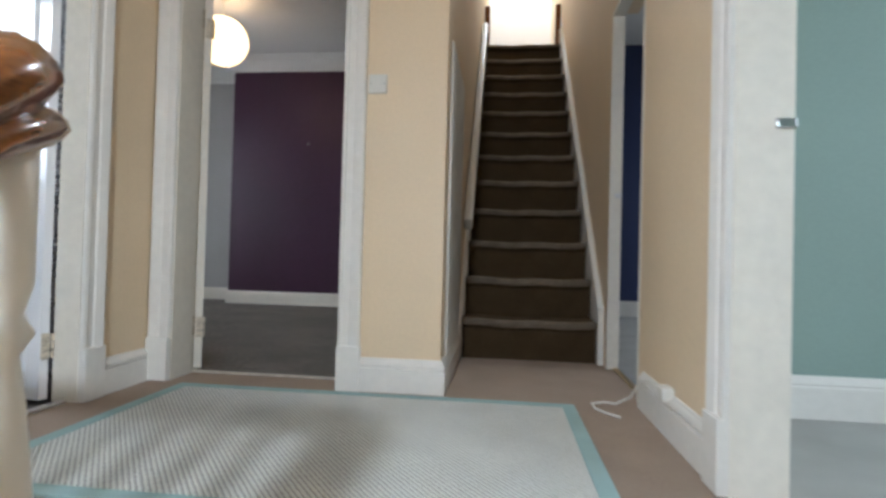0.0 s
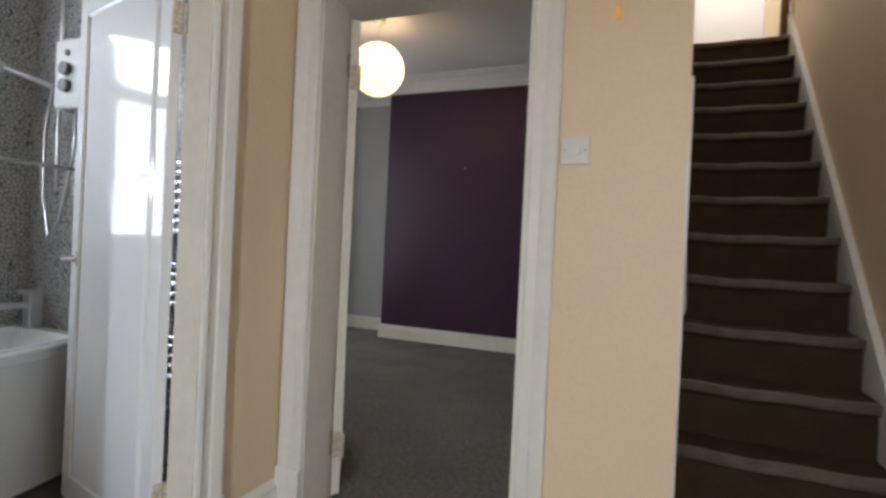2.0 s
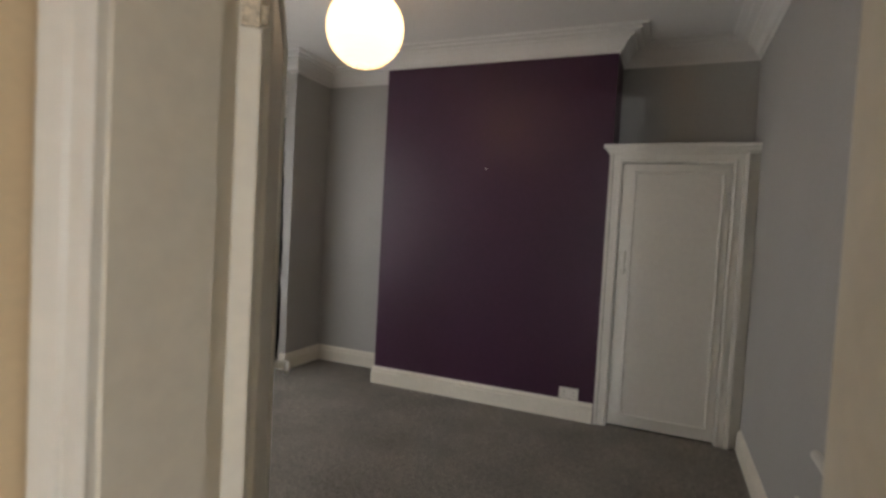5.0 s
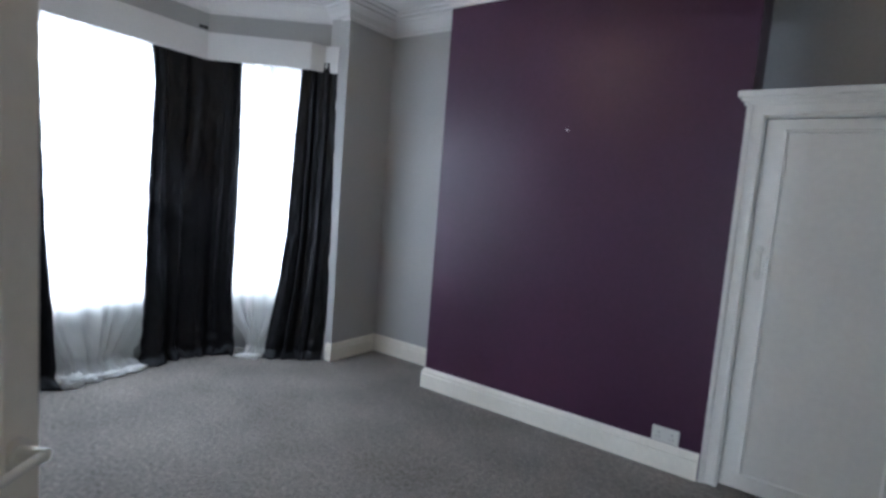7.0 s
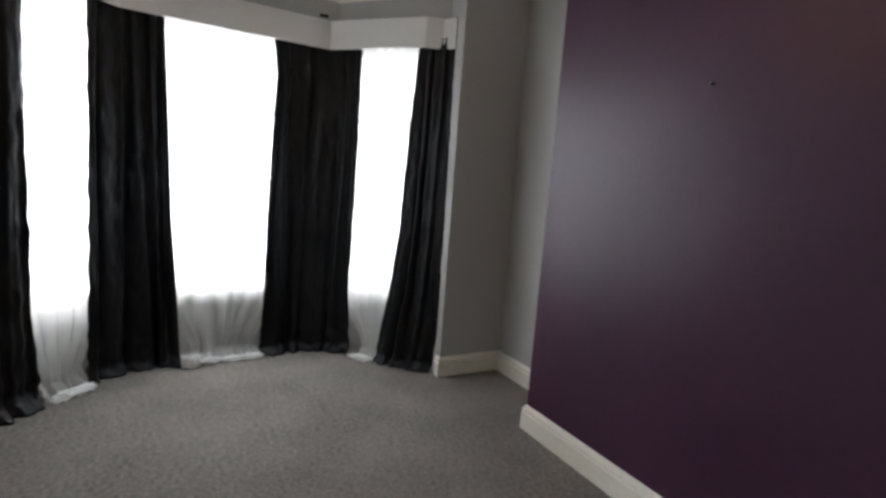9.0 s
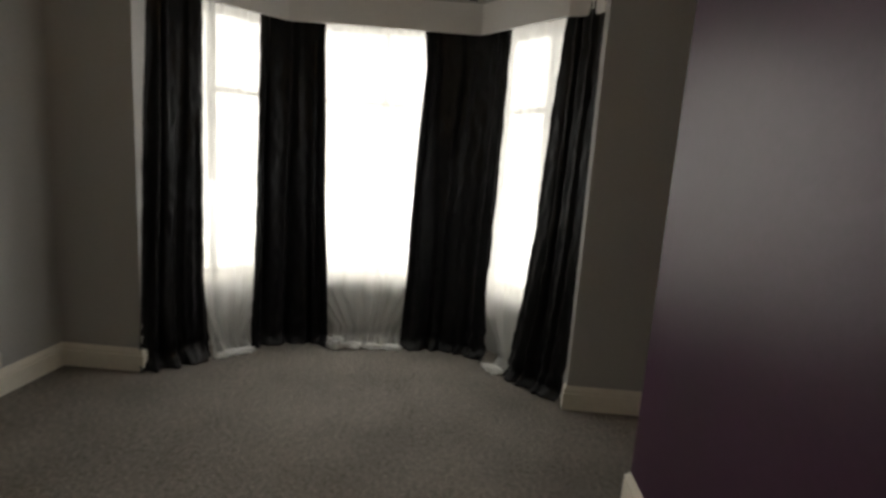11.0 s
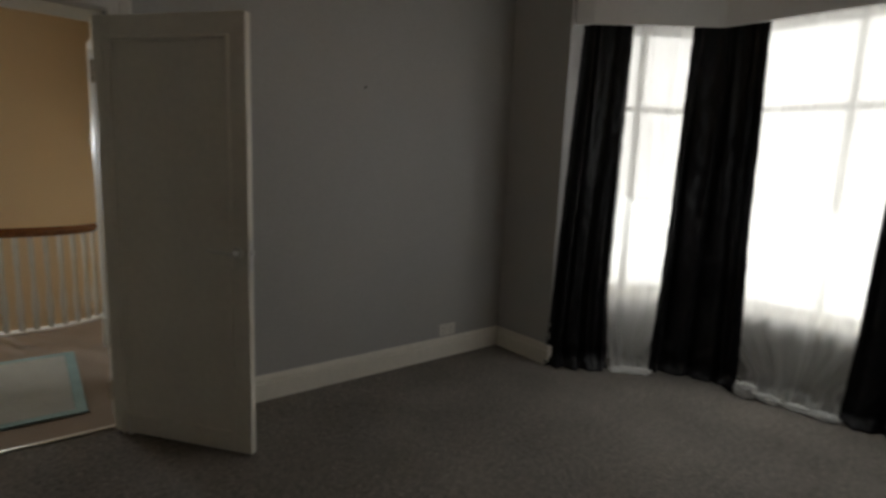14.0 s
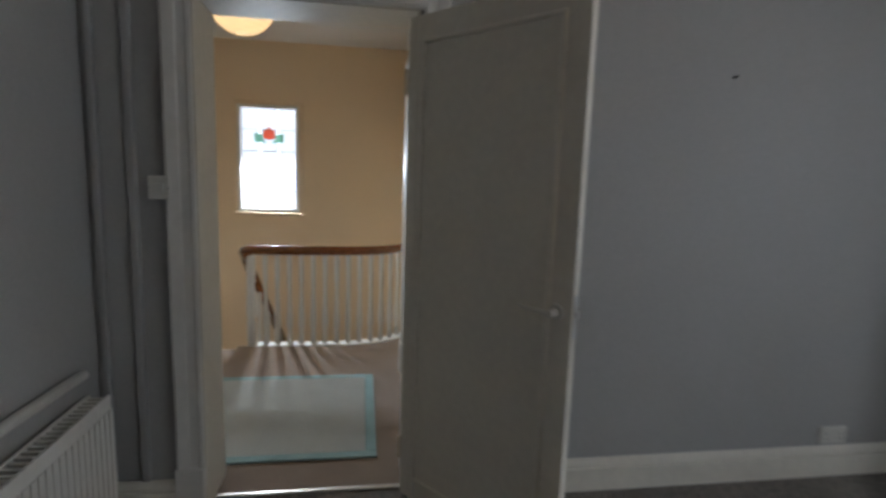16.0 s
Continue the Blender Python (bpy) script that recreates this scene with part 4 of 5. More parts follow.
curtain("dark satin curtain hanging to the floor beside the bay corner", [(0, -0.06, 0.385), (0.54, -0.03, 0.355), (1.3, 0.003, 0.362), (2.42, 0.05, 0.37)], 3, 11)
curtain("dark satin curtain hanging in folds between two windows", [(0, 0.68, 1.29), (0.55, 0.71, 1.267), (1.05, 0.73, 1.235), (1.6, 0.743, 1.222), (2.42, 0.76, 1.195)], 4, 23)
curtain("dark satin curtain hanging in folds, its hem flaring on the carpet", [(0, 1.84, 2.61), (0.53, 1.868, 2.575), (1.0, 1.877, 2.582), (1.7, 1.905, 2.59), (2.1, 1.928, 2.585), (2.42, 1.90, 2.575)], 4.5, 37)
curtain("narrow dark satin curtain flaring towards the floor", [(0, 2.85, 3.32), (0.3, 2.89, 3.345), (0.55, 2.935, 3.345), (1.05, 2.986, 3.342), (1.8, 3.015, 3.33), (2.42, 3.035, 3.316)], 3, 41)


def sheer(label, a, b, folds, seed, heap, foot):
    c = thing("net_curtain", label, "net curtain", "white net curtains in the bay")
    part("voile", drape([(0, *foot), (0.12, *foot), (0.4, a, b), (2.4, a, b)], folds, 0.02, 0.085, heap, seed, nu=120, nv=46, wrinkle=0.5), M["sheer"], c, smooth=True)
    bm = bmesh.new()
    for k in range(14):
        p, i1 = on_bay(a + (b - a) * k / 14)
        q, i2 = on_bay(a + (b - a) * (k + 1) / 14)
        add_tube(bm, p - i1 * 0.085 + Vector((0, 0, 2.385)), q - i2 * 0.085 + Vector((0, 0, 2.385)), 0.008, n=6)
    part("curtain_wire", bm, M["white_old"], c)
    return c


def hem_bunch(c, s, out, w, h, seed):
    """A crumpled handful of voile lying on the carpet."""
    bm = bmesh.new()
    bmesh.ops.create_icosphere(bm, subdivisions=5, radius=1)
    at, inward = on_bay(s)
    side = Vector((inward.y, -inward.x, 0))
    for v in bm.verts:
        d = v.co.copy()
        q = 1 + 0.4 * noise.noise(d * 1.8 + Vector((seed, 0, 0))) + 0.7 * abs(noise.noise(d * 3.3 + Vector((0, seed, 0)))) + 0.4 * abs(noise.noise(d * 7.5 + Vector((0, 0, seed)))) - 0.2
        p = at + inward * (out + d.x * 0.05 * q) + side * (d.y * w * q) + Vector((0, 0, h * 0.75 + d.z * h * q))
        v.co = (p.x, p.y, max(0.003, p.z))
    part("crumpled_hem", bm, M["voile_heap"], c, smooth=True)


near_net = sheer("white voile net curtain over the narrow side window", 0.30, 0.88, 5, 51, 0.09, (0.42, 0.71))
middle_net = sheer("white voile net curtain over the middle window, hem crumpled", 1.08, 2.12, 9, 57, 0.12, (1.31, 1.86))
side_net = sheer("white voile net curtain over the other side window", 2.46, 3.2, 6, 63, 0.09, (2.68, 2.88))

for net, at_s, out, w, h, seed in ((middle_net, 1.36, 0.10, 0.055, 0.05, 3), (middle_net, 1.49, 0.065, 0.06, 0.022, 8), (middle_net, 1.64, 0.045, 0.07, 0.013, 12), (middle_net, 1.79, 0.055, 0.06, 0.018, 17), (side_net, 2.74, 0.035, 0.09, 0.014, 21), (near_net, 0.55, 0.035, 0.12, 0.014, 25)):
    hem_bunch(net, at_s, out, w, h, seed)

pel = thing("pelmet", "white painted board pelmet around the bay", "pelmet")
for a, b in zip(PEL, PEL[1:]):
    part("board", run_solid(a, b, 2.345, 2.55, 0.0, 0.018), M["ceiling"], pel)
bm = bmesh.new()
for a, b in zip(PEL, PEL[1:]):
    for v in (run_solid(a, b, 2.50, 2.515, 0.02, 0.11),):
        me = bpy.data.meshes.new("shelf")
        v.to_mesh(me)
        v.free()
        bm.from_mesh(me)
        bpy.data.meshes.remove(me)
part("top_board", bm, M["white_old"], pel)
bm = bmesh.new()
add_tube(bm, (-4.10, 2.70, 2.56), (-4.10, 2.76, 2.56), 0.012, n=8)
tagged(link("curtain_bracket", bm, M["dark"]), "small dark bracket on the pelmet top", "bracket")


# ---- cupboard ----
def cupboard():
    c = thing("cupboard", "white painted alcove cupboard with a panelled door", "cupboard")
    x0, x1, y = CX1 + 0.004, BX1 - 0.003, 3.63
    part("side_panel", boxes(((x0, y, 0), (-0.455, BY1 - 0.002, 2.05))), M["white"], c)
    part("side_panel", boxes(((0.262, y, 0), (x1, BY1 - 0.002, 2.05))), M["white"], c)
    part("head_panel", boxes(((-0.455, y, 1.95), (0.262, BY1 - 0.002, 2.05))), M["white"], c)
    part("back_panel", boxes(((-0.455, 3.9, 0), (0.262, BY1 - 0.002, 1.95))), M["white"], c)
    part("architrave", casing(bmesh.new(), (-0.455, y, 0), (1, 0, 0), (0, -1, 0), 0.717, 1.952, [(0, 0), (0, 0.012), (0.014, 0.02), (0.022, 0.013), (0.06, 0.013), (0.066, 0.024), (0.088, 0.03), (0.094, 0)], 0.002), M["white"], c)
    part("cornice", boxes(((-0.592, 3.585, 2.052), (x1, y + 0.05, 2.085)), ((-0.575, 3.593, 2.032), (x1, 3.63, 2.052)), ((-0.56, 3.603, 2.012), (x1, 3.63, 2.033)), bevel=0.006), M["white"], c)
    part("top", boxes(((x0, y + 0.051, 2.0505), (x1, BY1 - 0.003, 2.075))), M["white"], c)
    d = part("door", boxes(((-0.451, 3.632, 0.018), (0.258, 3.665, 1.944)), bevel=0.003), M["white"], c, "white panelled cupboard door, closed")
    px0, px1, pz0, pz1 = -0.352, 0.2, 0.11, 1.872
    bm = casing(bmesh.new(), (px0, 3.632, pz0), (1, 0, 0), (0, -1, 0), px1 - px0, pz1 - pz0, [(0, 0), (0, 0.004), (0.008, 0.011), (0.016, 0.008), (0.02, 0)], 0)
    add_box(bm, (px0 - 0.02, 3.622, pz0 - 0.02), (px1 + 0.02, 3.633, pz0), 0.004)
    part("panel_moulding", bm, M["white"], d)
    bm = bmesh.new()
    for z in (1.165, 1.285):
        add_tube(bm, (-0.402, 3.633, z), (-0.402, 3.596, z), 0.012)
        add_tube(bm, (-0.402, 3.636, z), (-0.402, 3.626, z), 0.022)
    add_tube(bm, (-0.402, 3.592, 1.14), (-0.402, 3.592, 1.31), 0.010)
    part("handle", bm, M["plastic"], d, "white pull handle", smooth=False)


cupboard()


# ---- doors ----
def lever(bm, x, side, z, tip):
    """A lever handle on one face of a door; side: -1 or 1; tip: which way the lever points."""
    y0 = 0.0 if side < 0 else 0.036
    add_tube(bm, (x, y0, z + 0.02), (x, y0 + side * 0.009, z + 0.02), 0.027, 0.025, n=20)
    add_tube(bm, (x, y0, z + 0.02), (x, y0 + side * 0.05, z + 0.02), 0.013, 0.011)
    add_tube(bm, (x, y0 + side * 0.045, z + 0.02), (x + tip * 0.1, y0 + side * 0.047, z + 0.024), 0.009, 0.007)
    add_tube(bm, (x + tip * 0.1, y0 + side * 0.047, z + 0.024), (x + tip * 0.118, y0 + side * 0.042, z + 0.028), 0.007, 0.005)
    return bm


def panel_door(name, label, at, turn, width, height, mat, handle_mat, hz):
    d = thing(name, label, "door", kind="structure", at=at, turn=turn)
    part("leaf", boxes(((0.004, 0, 0.012), (width, 0.036, height)), bevel=0.003), mat, d)
    for side, y in ((-1, 0.0), (1, 0.036)):
        w, x0, z0, z1 = width - 0.2, 0.1, 0.12, height - 0.11
        bm = casing(bmesh.new(), (x0, y, z0), (1, 0, 0), (0, side, 0), w, z1 - z0, [(0, 0), (0, 0.004), (0.008, 0.01), (0.016, 0.008), (0.022, 0)], 0)
        add_box(bm, (x0 - 0.02, min(y, y + side * 0.01), z0 - 0.02), (x0 + w + 0.02, max(y, y + side * 0.01), z0), 0.004)
        part("panel_moulding", bm, mat, d)
        part("handle", lever(bmesh.new(), width - 0.055, side, hz, -1), handle_mat, d, "pale lever handle on a round rose")
    part("latch_plate", boxes(((width - 0.001, 0.007, hz - 0.06), (width + 0.003, 0.029, hz + 0.08)), ((width, 0.012, hz + 0.01), (width + 0.012, 0.024, hz + 0.03))), M["steel"], d)
    for z in (0.22, height - 0.24):
        bm = boxes(((-0.004, 0.004, z - 0.05), (0.0035, 0.032, z + 0.05)))
        for q in (-0.034, 0, 0.034):
            add_tube(bm, (-0.006, -0.004, z + q - 0.015), (-0.006, -0.004, z + q + 0.015), 0.006, n=8)
        part("hinge", bm, M["hinge"], d, "worn painted brass hinge")
    return d


panel_door("door_1", "off-white bedroom door standing wide open", (-0.727, 0.222, 0), 128.0, 0.78, 1.985, M["white_old"], M["plastic"], 0.95)
panel_door("door_2", "glossy white bathroom door standing open", (-0.968, -0.43, 0), 166.4, 0.725, 1.985, M["gloss"], M["plastic"], 0.93)
tagged(link("threshold_strip", boxes(((DX0 + 0.002, 0.158, 0.001), (DX1 - 0.002, 0.184, 0.011)), bevel=0.005), M["threshold"]), "pale worn threshold bar in the bedroom doorway", "threshold")
tagged(link("threshold_strip", boxes(((HX0 - 0.07, -1.168, 0.001), (HX0 - 0.035, -0.422, 0.011)), bevel=0.005), M["steel"]), "metal threshold bar in the bathroom doorway", "threshold")
tagged(link("threshold_strip", boxes(((HX1 + 0.03, 0.085, 0.001), (HX1 + 0.06, 0.735, 0.011)), bevel=0.005), M["brass"]), "brass threshold bar in the navy room doorway", "threshold")
sp = boxes(((HX1 + 0.095, -0.872, 0.962), (HX1 + 0.143, -0.8595, 0.988)), bevel=0.003)
tagged(link("strike_plate", sp, M["steel"]), "steel strike plate on the green room door jamb", "strike plate")
tagged(link("strike_plate", boxes(((HX1 + 0.025, 0.728, 0.965), (HX1 + 0.062, 0.7405, 0.99)), bevel=0.003), M["steel"]), "steel strike plate on the navy room door jamb", "strike plate")

# ---- landing things ----
rug = thing("rug", "off-white woven rug with a teal border on the landing carpet", "rug")
rx0, rx1, ry0, ry1 = -0.64, 1.09, -1.15, -0.08
part("weave", boxes(((rx0 + 0.055, ry0 + 0.055, 0.001), (rx1 - 0.055, ry1 - 0.055, 0.012))), M["rug"], rug)
for a, b in (((rx0, ry0), (rx1, ry0 + 0.055)), ((rx0, ry1 - 0.055), (rx1, ry1)), ((rx0, ry0 + 0.055), (rx0 + 0.055, ry1 - 0.055)), ((rx1 - 0.055, ry0 + 0.055), (rx1, ry1 - 0.055))):
    part("border", boxes(((*a, 0.001), (*b, 0.0135)), bevel=0.004), M["teal"], rug, "teal cloth border")


def switch(label, at, turn, w=0.086, deep=0.012):
    s = thing("light_switch", label, "light switch", at=at, turn=turn)
    part("plate", boxes(((-w / 2, -deep, -0.043), (w / 2, 0, 0.043)), bevel=0.004), M["plastic"], s)
    part("rocker", boxes(((-0.018, -deep - 0.006, -0.016), (0.018, -deep + 0.002, 0.016)), bevel=0.003), M["plastic"], s)
    for x in (-0.031, 0.031):
        part("screw", add_tube(bmesh.new(), (x, -deep - 0.0015, 0), (x, -deep + 0.002, 0), 0.0032, n=10), M["screw_grey"], s)


def socket(label, at, turn):
    s = thing("power_socket", label, "socket", "double power sockets", at=at, turn=turn)
    part("plate", boxes(((-0.073, -0.011, -0.043), (0.073, 0, 0.043)), bevel=0.004), M["plastic"], s)
    for x in (-0.036, 0.036):
        part("pin_holes", boxes(((x - 0.003, -0.0118, 0.006), (x + 0.003, -0.0105, 0.014)), ((x - 0.012, -0.0118, -0.018), (x - 0.006, -0.0105, -0.013)), ((x + 0.006, -0.0118, -0.018), (x + 0.012, -0.0105, -0.013))), M["dark"], s)
        part("rocker", boxes(((x * 0.35 - 0.007, -0.015, 0.014), (x * 0.35 + 0.007, -0.01, 0.032)), bevel=0.002), M["plastic"], s)


switch("white plastic light switch on the cream landing wall", (0.206, 0, 1.377), 0)
switch("white surface-mounted light switch beside the bedroom door", (0.175, BY0, 1.31), 180, 0.075, 0.035)
socket("white double power socket low on the plum wall", (-0.735, CY, 0.198), 0)
socket("white double power socket low on the grey wall", (-2.82, BY0, 0.205), 180)
socket("white double power socket low on the navy wall", (2.39, 3.75, 0.215), 0)
socket("white double power socket low on the navy wall", (2.56, 3.75, 0.225), 0)
hk = thing("wall_hook", "small brass hook on the cream landing wall", "hook", at=(0.312, 0, 1.79))
part("plate", boxes(((-0.012, -0.004, -0.025), (0.012, 0, 0.025)), bevel=0.002), M["brass"], hk)
bm = bmesh.new()
add_tube(bm, (0, -0.003, -0.005), (0, -0.02, -0.016), 0.004)
add_tube(bm, (0, -0.02, -0.016), (0, -0.028, 0.006), 0.004)
part("hook", bm, M["brass"], hk)
tagged(link("wall_screw", add_tube(bmesh.new(), (-1.50, CY, 1.898), (-1.50, CY - 0.02, 1.9), 0.004, n=8), M["steel"]), "small pale screw in the plum wall", "screw")
sc = add_tube(bmesh.new(), (-2.10, BY0, 1.835), (-2.10, BY0 + 0.018, 1.84), 0.005, n=8)
tagged(link("wall_screw", sc, M["dark"]), "small dark screw in the grey wall", "screw")

# cable and junction box on the landing
bm = boxes(((HX1 - 0.045, -0.42, 0.125), (HX1 - 0.0, -0.35, 0.175)), bevel=0.006)
tagged(link("junction_box", bm, M["plastic"]), "small white junction box above the skirting", "junction box")
cable = [(HX1 - 0.03, -0.35, 0.155), (HX1 - 0.03, -0.22, 0.155), (HX1 - 0.04, -0.12, 0.13), (HX1 - 0.06, -0.06, 0.05), (HX1 - 0.11, -0.02, 0.008), (1.23, 0.0, 0.007), (1.17, -0.03, 0.007), (1.17, -0.1, 0.007), (1.20, -0.16, 0.007), (1.245, -0.21, 0.007)]
tagged(link("cable", sweep_rail(cable, 0.005, 0.005, 8), M["plastic"], smooth=True), "white cable trailing onto the landing carpet", "cable")
structure("stair_side_panel", boxes(((0.521, 0.12, 0.15), (0.534, SY - 0.06, 1.62)), bevel=0.004), M["white"], "white painted boarding beside the foot of the stairs", "panelling")

# corner moulding and radiator in the bedroom
bm = bmesh.new()
for x0, x1, d in ((0.255, 0.285, 0.03), (0.285, 0.375, 0.018), (0.375, 0.4, 0.034), (0.4, 0.418, 0.022)):
    add_box(bm, (x0, BY0 + 0.0005, 0.16), (x1, BY0 + d, CEIL - 0.15), 0.006)
structure("corner_trim", bm, M["grey"], "grey painted vertical moulding in the corner", "trim")


def radiator(y0, y1, z0, z1):
    r = thing("radiator", "white ribbed panel radiator on the wall", "radiator")
    x0, x1 = BX1 - 0.10, BX1 - 0.035
    bm = bmesh.new()
    n = int((y1 - y0) / 0.034)
    for k in range(n):
        ya = y0 + (y1 - y0) * k / n
        yb = y0 + (y1 - y0) * (k + 1) / n
        if k == 0:
            rib = part("rib", boxes(((x0 - 0.007, 0.005, z0 + 0.05), (x0 - 0.0005, yb - ya - 0.005, z1 - 0.05)), bevel=0.003), M["white"], r)
        ob = rib if k == 0 else new("rib", rib.data)
        ob.parent, ob.location = r, (0, ya, 0)
    add_box(bm, (x0, y0, z0), (x0 + 0.012, y1, z1), 0.004)
    part("front_panel", bm, M["white"], r)
    part("back_panel", boxes(((x1, y0, z0), (x1 + 0.012, y1, z1)), bevel=0.004), M["white"], r)
    part("top_grille", boxes(*[((x0 + 0.013, y0 + 0.02 + k * 0.03, z1 - 0.012), (x1 - 0.001, y0 + 0.03 + k * 0.03, z1 - 0.004)) for k in range(int((y1 - y0 - 0.04) / 0.03))]), M["white"], r)
    for y in (y0 + 0.12, y1 - 0.12):
        part("bracket", boxes(((x1 + 0.013, y - 0.015, z0 + 0.05), (BX1, y + 0.015, z1 - 0.05))), M["white"], r)
    bm = bmesh.new()
    add_tube(bm, (x0 + 0.035, y0 - 0.03, 0.0), (x0 + 0.035, y0 - 0.03, z0 + 0.05), 0.008)
    add_tube(bm, (x0 + 0.035, y0 - 0.03, z0 + 0.05), (x0 + 0.035, y0 + 0.01, z0 + 0.05), 0.008)
    add_tube(bm, (x0 + 0.035, y0 - 0.03, z0 + 0.03), (x0 + 0.035, y0 - 0.03, z0 + 0.09), 0.016)
    part("valve", bm, M["plastic"], r)


radiator(0.42, 1.62, 0.10, 0.58)
tagged(link("radiator_pipe", add_tube(bmesh.new(), (BX1 - 0.03, 0.45, 0.665), (BX1 - 0.03, 1.7, 0.70), 0.018), M["white"], smooth=True), "white pipe along the wall above the radiator", "pipe")


# ---- bathroom things ----
def bathtub():
    b = thing("bathtub", "white curved shower bath with a bowed front panel", "bathtub")
    x0, x1, y0, y1, h = BATH_X + 0.004, -1.90, -1.75, -0.03, 0.585

    def outline(inset, n=24):
        pts = [(x0 + inset, y1 - inset), (x0 + inset, y0 + inset)]
        for k in range(n + 1):
            y = y0 + inset + (y1 - y0 - 2 * inset) * k / n
            bow = 0.16 * math.sin(math.pi * min(1, max(0, (y - y0) / (y1 - y0)))) ** 0.7
            pts.append((x1 - inset + bow, y))
        return pts

    bm = bmesh.new()
    rows = [(0.03, 0.012), (0.03, h - 0.06), (0.0, h - 0.05), (0.0, h - 0.01), (0.012, h), (0.07, h), (0.085, h - 0.02), (0.13, 0.25), (0.18, 0.18)]
    rings = [[bm.verts.new((x, y, z)) for x, y in outline(i)] for i, z in rows]
    for p, q in zip(rings, rings[1:]):
        for k in range(len(p)):
            j = (k + 1) % len(p)
            bm.faces.new((p[k], p[j], q[j], q[k]))
    bm.faces.new(rings[-1])
    part("tub", bm, M["enamel"], b, smooth=False)
    bm = bmesh.new()
    add_tube(bm, (-2.02, -0.14, h - 0.08), (-2.02, -0.118, h - 0.08), 0.03)
    part("overflow", bm, M["steel"], b)
    t = thing("bath_tap", "white and chrome mixer tap on the bath rim", "tap", at=(-2.27, -0.09, h + 0.0005))
    part("body", boxes(((-0.03, -0.03, 0), (0.03, 0.03, 0.17)), bevel=0.008), M["steel"], t)
    part("spout", boxes(((-0.018, -0.16, 0.10), (0.018, -0.03, 0.125)), bevel=0.006), M["steel"], t)
    part("lever", boxes(((-0.012, -0.07, 0.172), (0.012, 0.03, 0.185)), bevel=0.004), M["steel"], t)


bathtub()
sh = thing("electric_shower", "white electric shower with riser rail and hand shower", "shower")
sx = -2.055
part("box", boxes(((sx - 0.1, -0.11, 1.61), (sx + 0.1, -0.021, 1.93)), bevel=0.015), M["enamel"], sh)
for z in (1.71, 1.785):
    part("knob", add_tube(bmesh.new(), (sx - 0.0, -0.111, z), (sx, -0.135, z), 0.03), M["lead"], sh, "grey control knob")
part("button", add_tube(bmesh.new(), (sx, -0.111, 1.86), (sx, -0.118, 1.86), 0.014), M["lead"], sh)
bm = bmesh.new()
add_tube(bm, (sx - 0.13, -0.06, 1.25), (sx - 0.13, -0.06, 2.15), 0.01)
add_tube(bm, (sx - 0.13, -0.06, 1.27), (sx - 0.13, -0.021, 1.27), 0.008)
add_tube(bm, (sx - 0.13, -0.06, 2.13), (sx - 0.13, -0.021, 2.13), 0.008)
part("riser_rail", bm, M["steel"], sh)
bm = bmesh.new()
add_tube(bm, (sx - 0.13, -0.09, 1.72), (sx - 0.32, -0.22, 1.80), 0.013)
add_tube(bm, (sx - 0.32, -0.22, 1.82), (sx - 0.332, -0.245, 1.775), 0.045, 0.05)
part("hand_shower", bm, M["steel"], sh)
hose = [(sx - 0.13, -0.09, 1.72), (sx - 0.16, -0.10, 1.5), (sx - 0.14, -0.11, 1.2), (sx - 0.09, -0.11, 1.02), (sx - 0.03, -0.1, 1.1), (sx, -0.07, 1.4), (sx, -0.06, 1.62)]
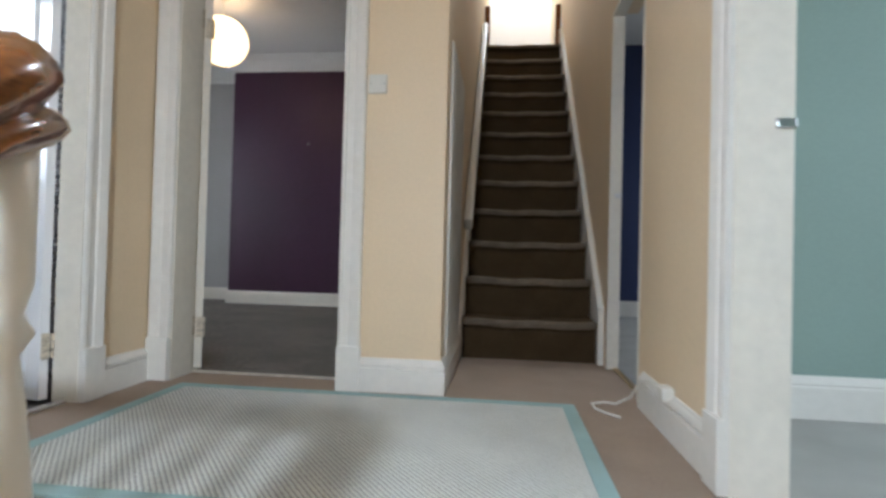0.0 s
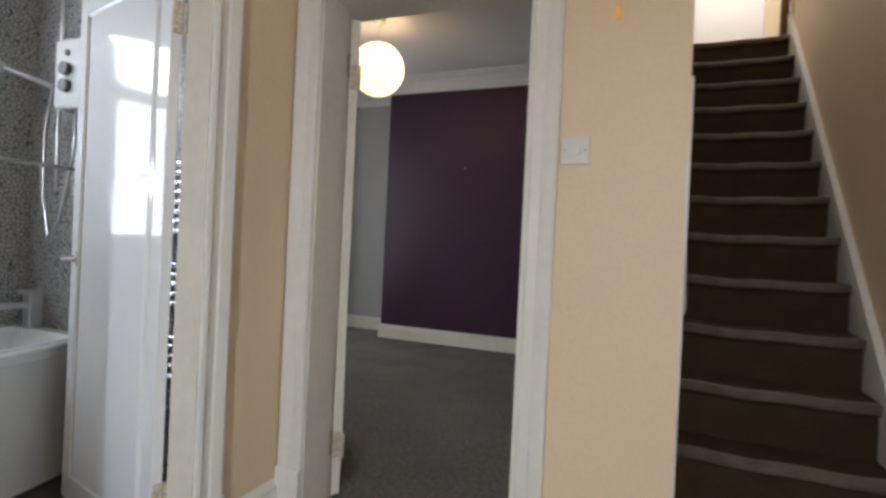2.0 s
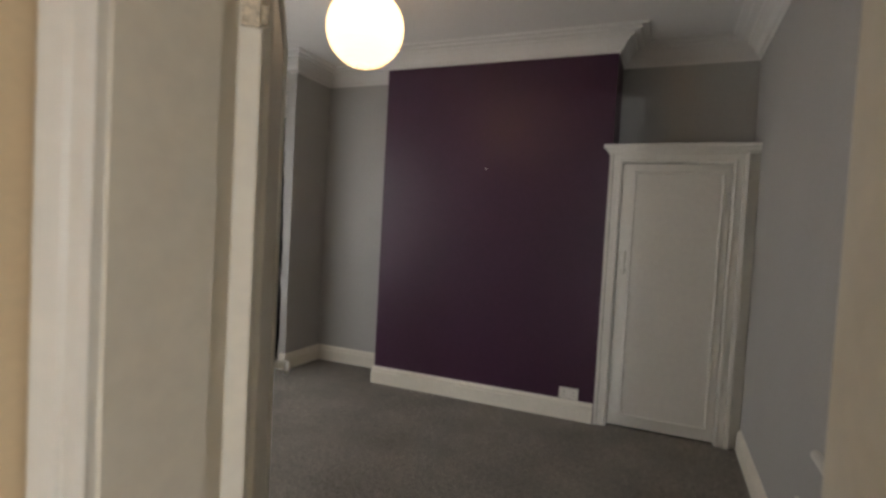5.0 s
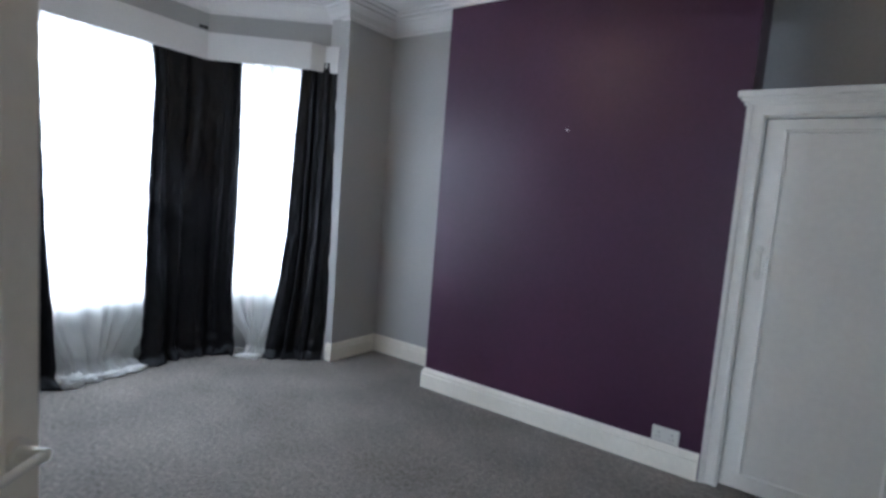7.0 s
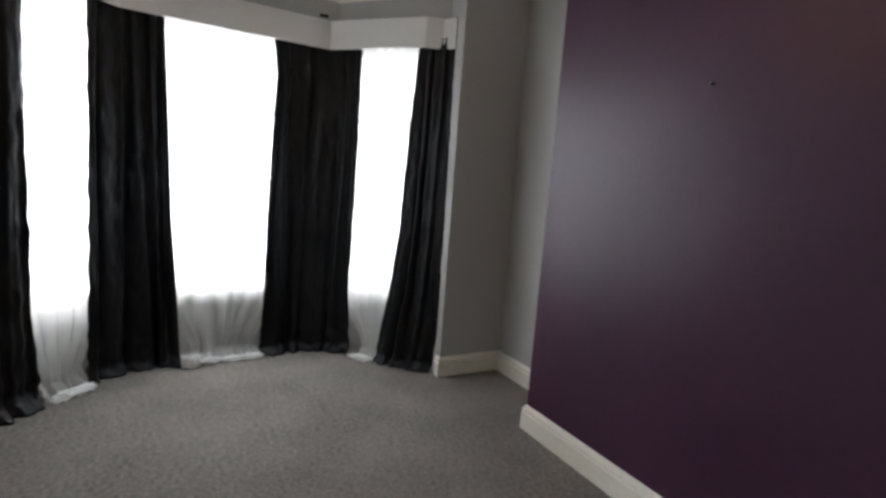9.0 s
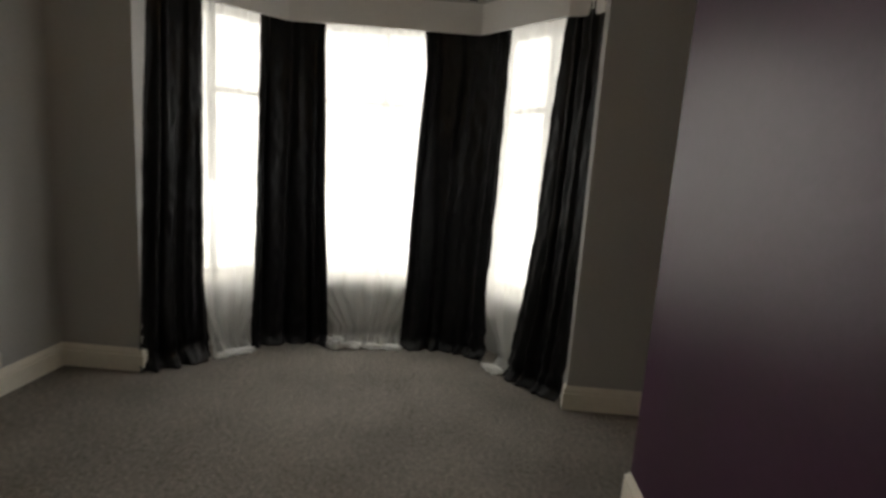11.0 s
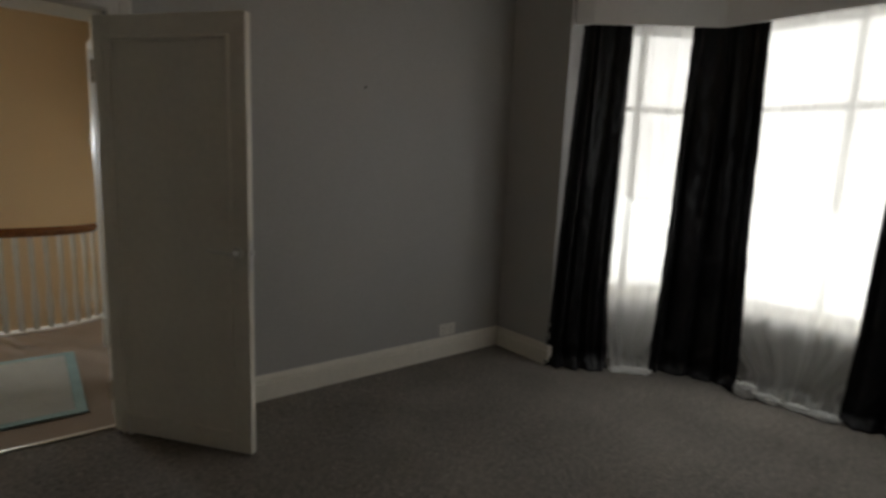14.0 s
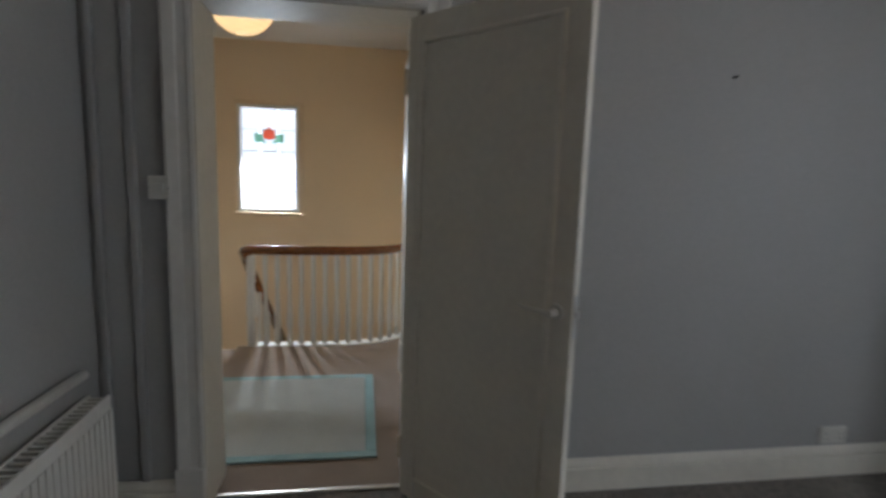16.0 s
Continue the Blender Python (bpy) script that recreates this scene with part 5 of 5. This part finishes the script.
part("hose", sweep_rail(hose, 0.008, 0.008, 8), M["steel"], sh, smooth=True)
tagged(link("towel_bar", add_tube(bmesh.new(), (-2.05, -0.021, 1.338), (-2.05, -0.78, 1.338), 0.009), M["steel"], smooth=True), "chrome bar on the pebble-tiled wall", "bar")
tr = thing("towel_radiator", "chrome ladder towel radiator behind the bathroom door", "towel radiator")
for x in (-1.62, -1.12):
    part("upright", add_tube(bmesh.new(), (x, -0.062, 0.28), (x, -0.062, 1.42), 0.016), M["steel"], tr, smooth=True)
    for z in (0.42, 1.38):
        part("bracket", add_tube(bmesh.new(), (x, -0.06, z), (x, -0.0205, z), 0.009), M["steel"], tr)
rung = part("rung", add_tube(bmesh.new(), (-1.62, 0, 0), (-1.12, 0, 0), 0.014), M["chrome"], tr, smooth=True)
zs = [0.34] + [0.475 + 0.04 * k for k in range(5)] + [0.775 + 0.04 * k for k in range(5)] + [1.075 + 0.04 * k for k in range(8)]
for k, z in enumerate(zs):
    ob = rung if k == 0 else new("rung", rung.data)
    ob.parent, ob.location = tr, (0, -0.062, z)
bw = thing("window_5", "white bathroom window with a top light", "window", kind="structure")
part("window_frame", boxes(((BATH_X - 0.12, -1.12, 1.0), (BATH_X - 0.06, -1.07, 2.15)), ((BATH_X - 0.12, -0.55, 1.0), (BATH_X - 0.06, -0.5, 2.15)), ((BATH_X - 0.12, -1.07, 1.0), (BATH_X - 0.06, -0.55, 1.05)), ((BATH_X - 0.12, -1.07, 2.1), (BATH_X - 0.06, -0.55, 2.15)), ((BATH_X - 0.12, -1.07, 1.78), (BATH_X - 0.06, -0.55, 1.86)), ((BATH_X - 0.118, -0.835, 1.05), (BATH_X - 0.062, -0.785, 1.78)), ((BATH_X - 0.118, -0.835, 1.86), (BATH_X - 0.062, -0.785, 2.1))), M["white"], bw)
for y0, y1 in ((-1.07, -0.835), (-0.785, -0.55)):
    for z0, z1 in ((1.05, 1.78), (1.86, 2.1)):
        part("pane", boxes(((BATH_X - 0.092, y0, z0), (BATH_X - 0.086, y1, z1))), M["frosted"], bw)
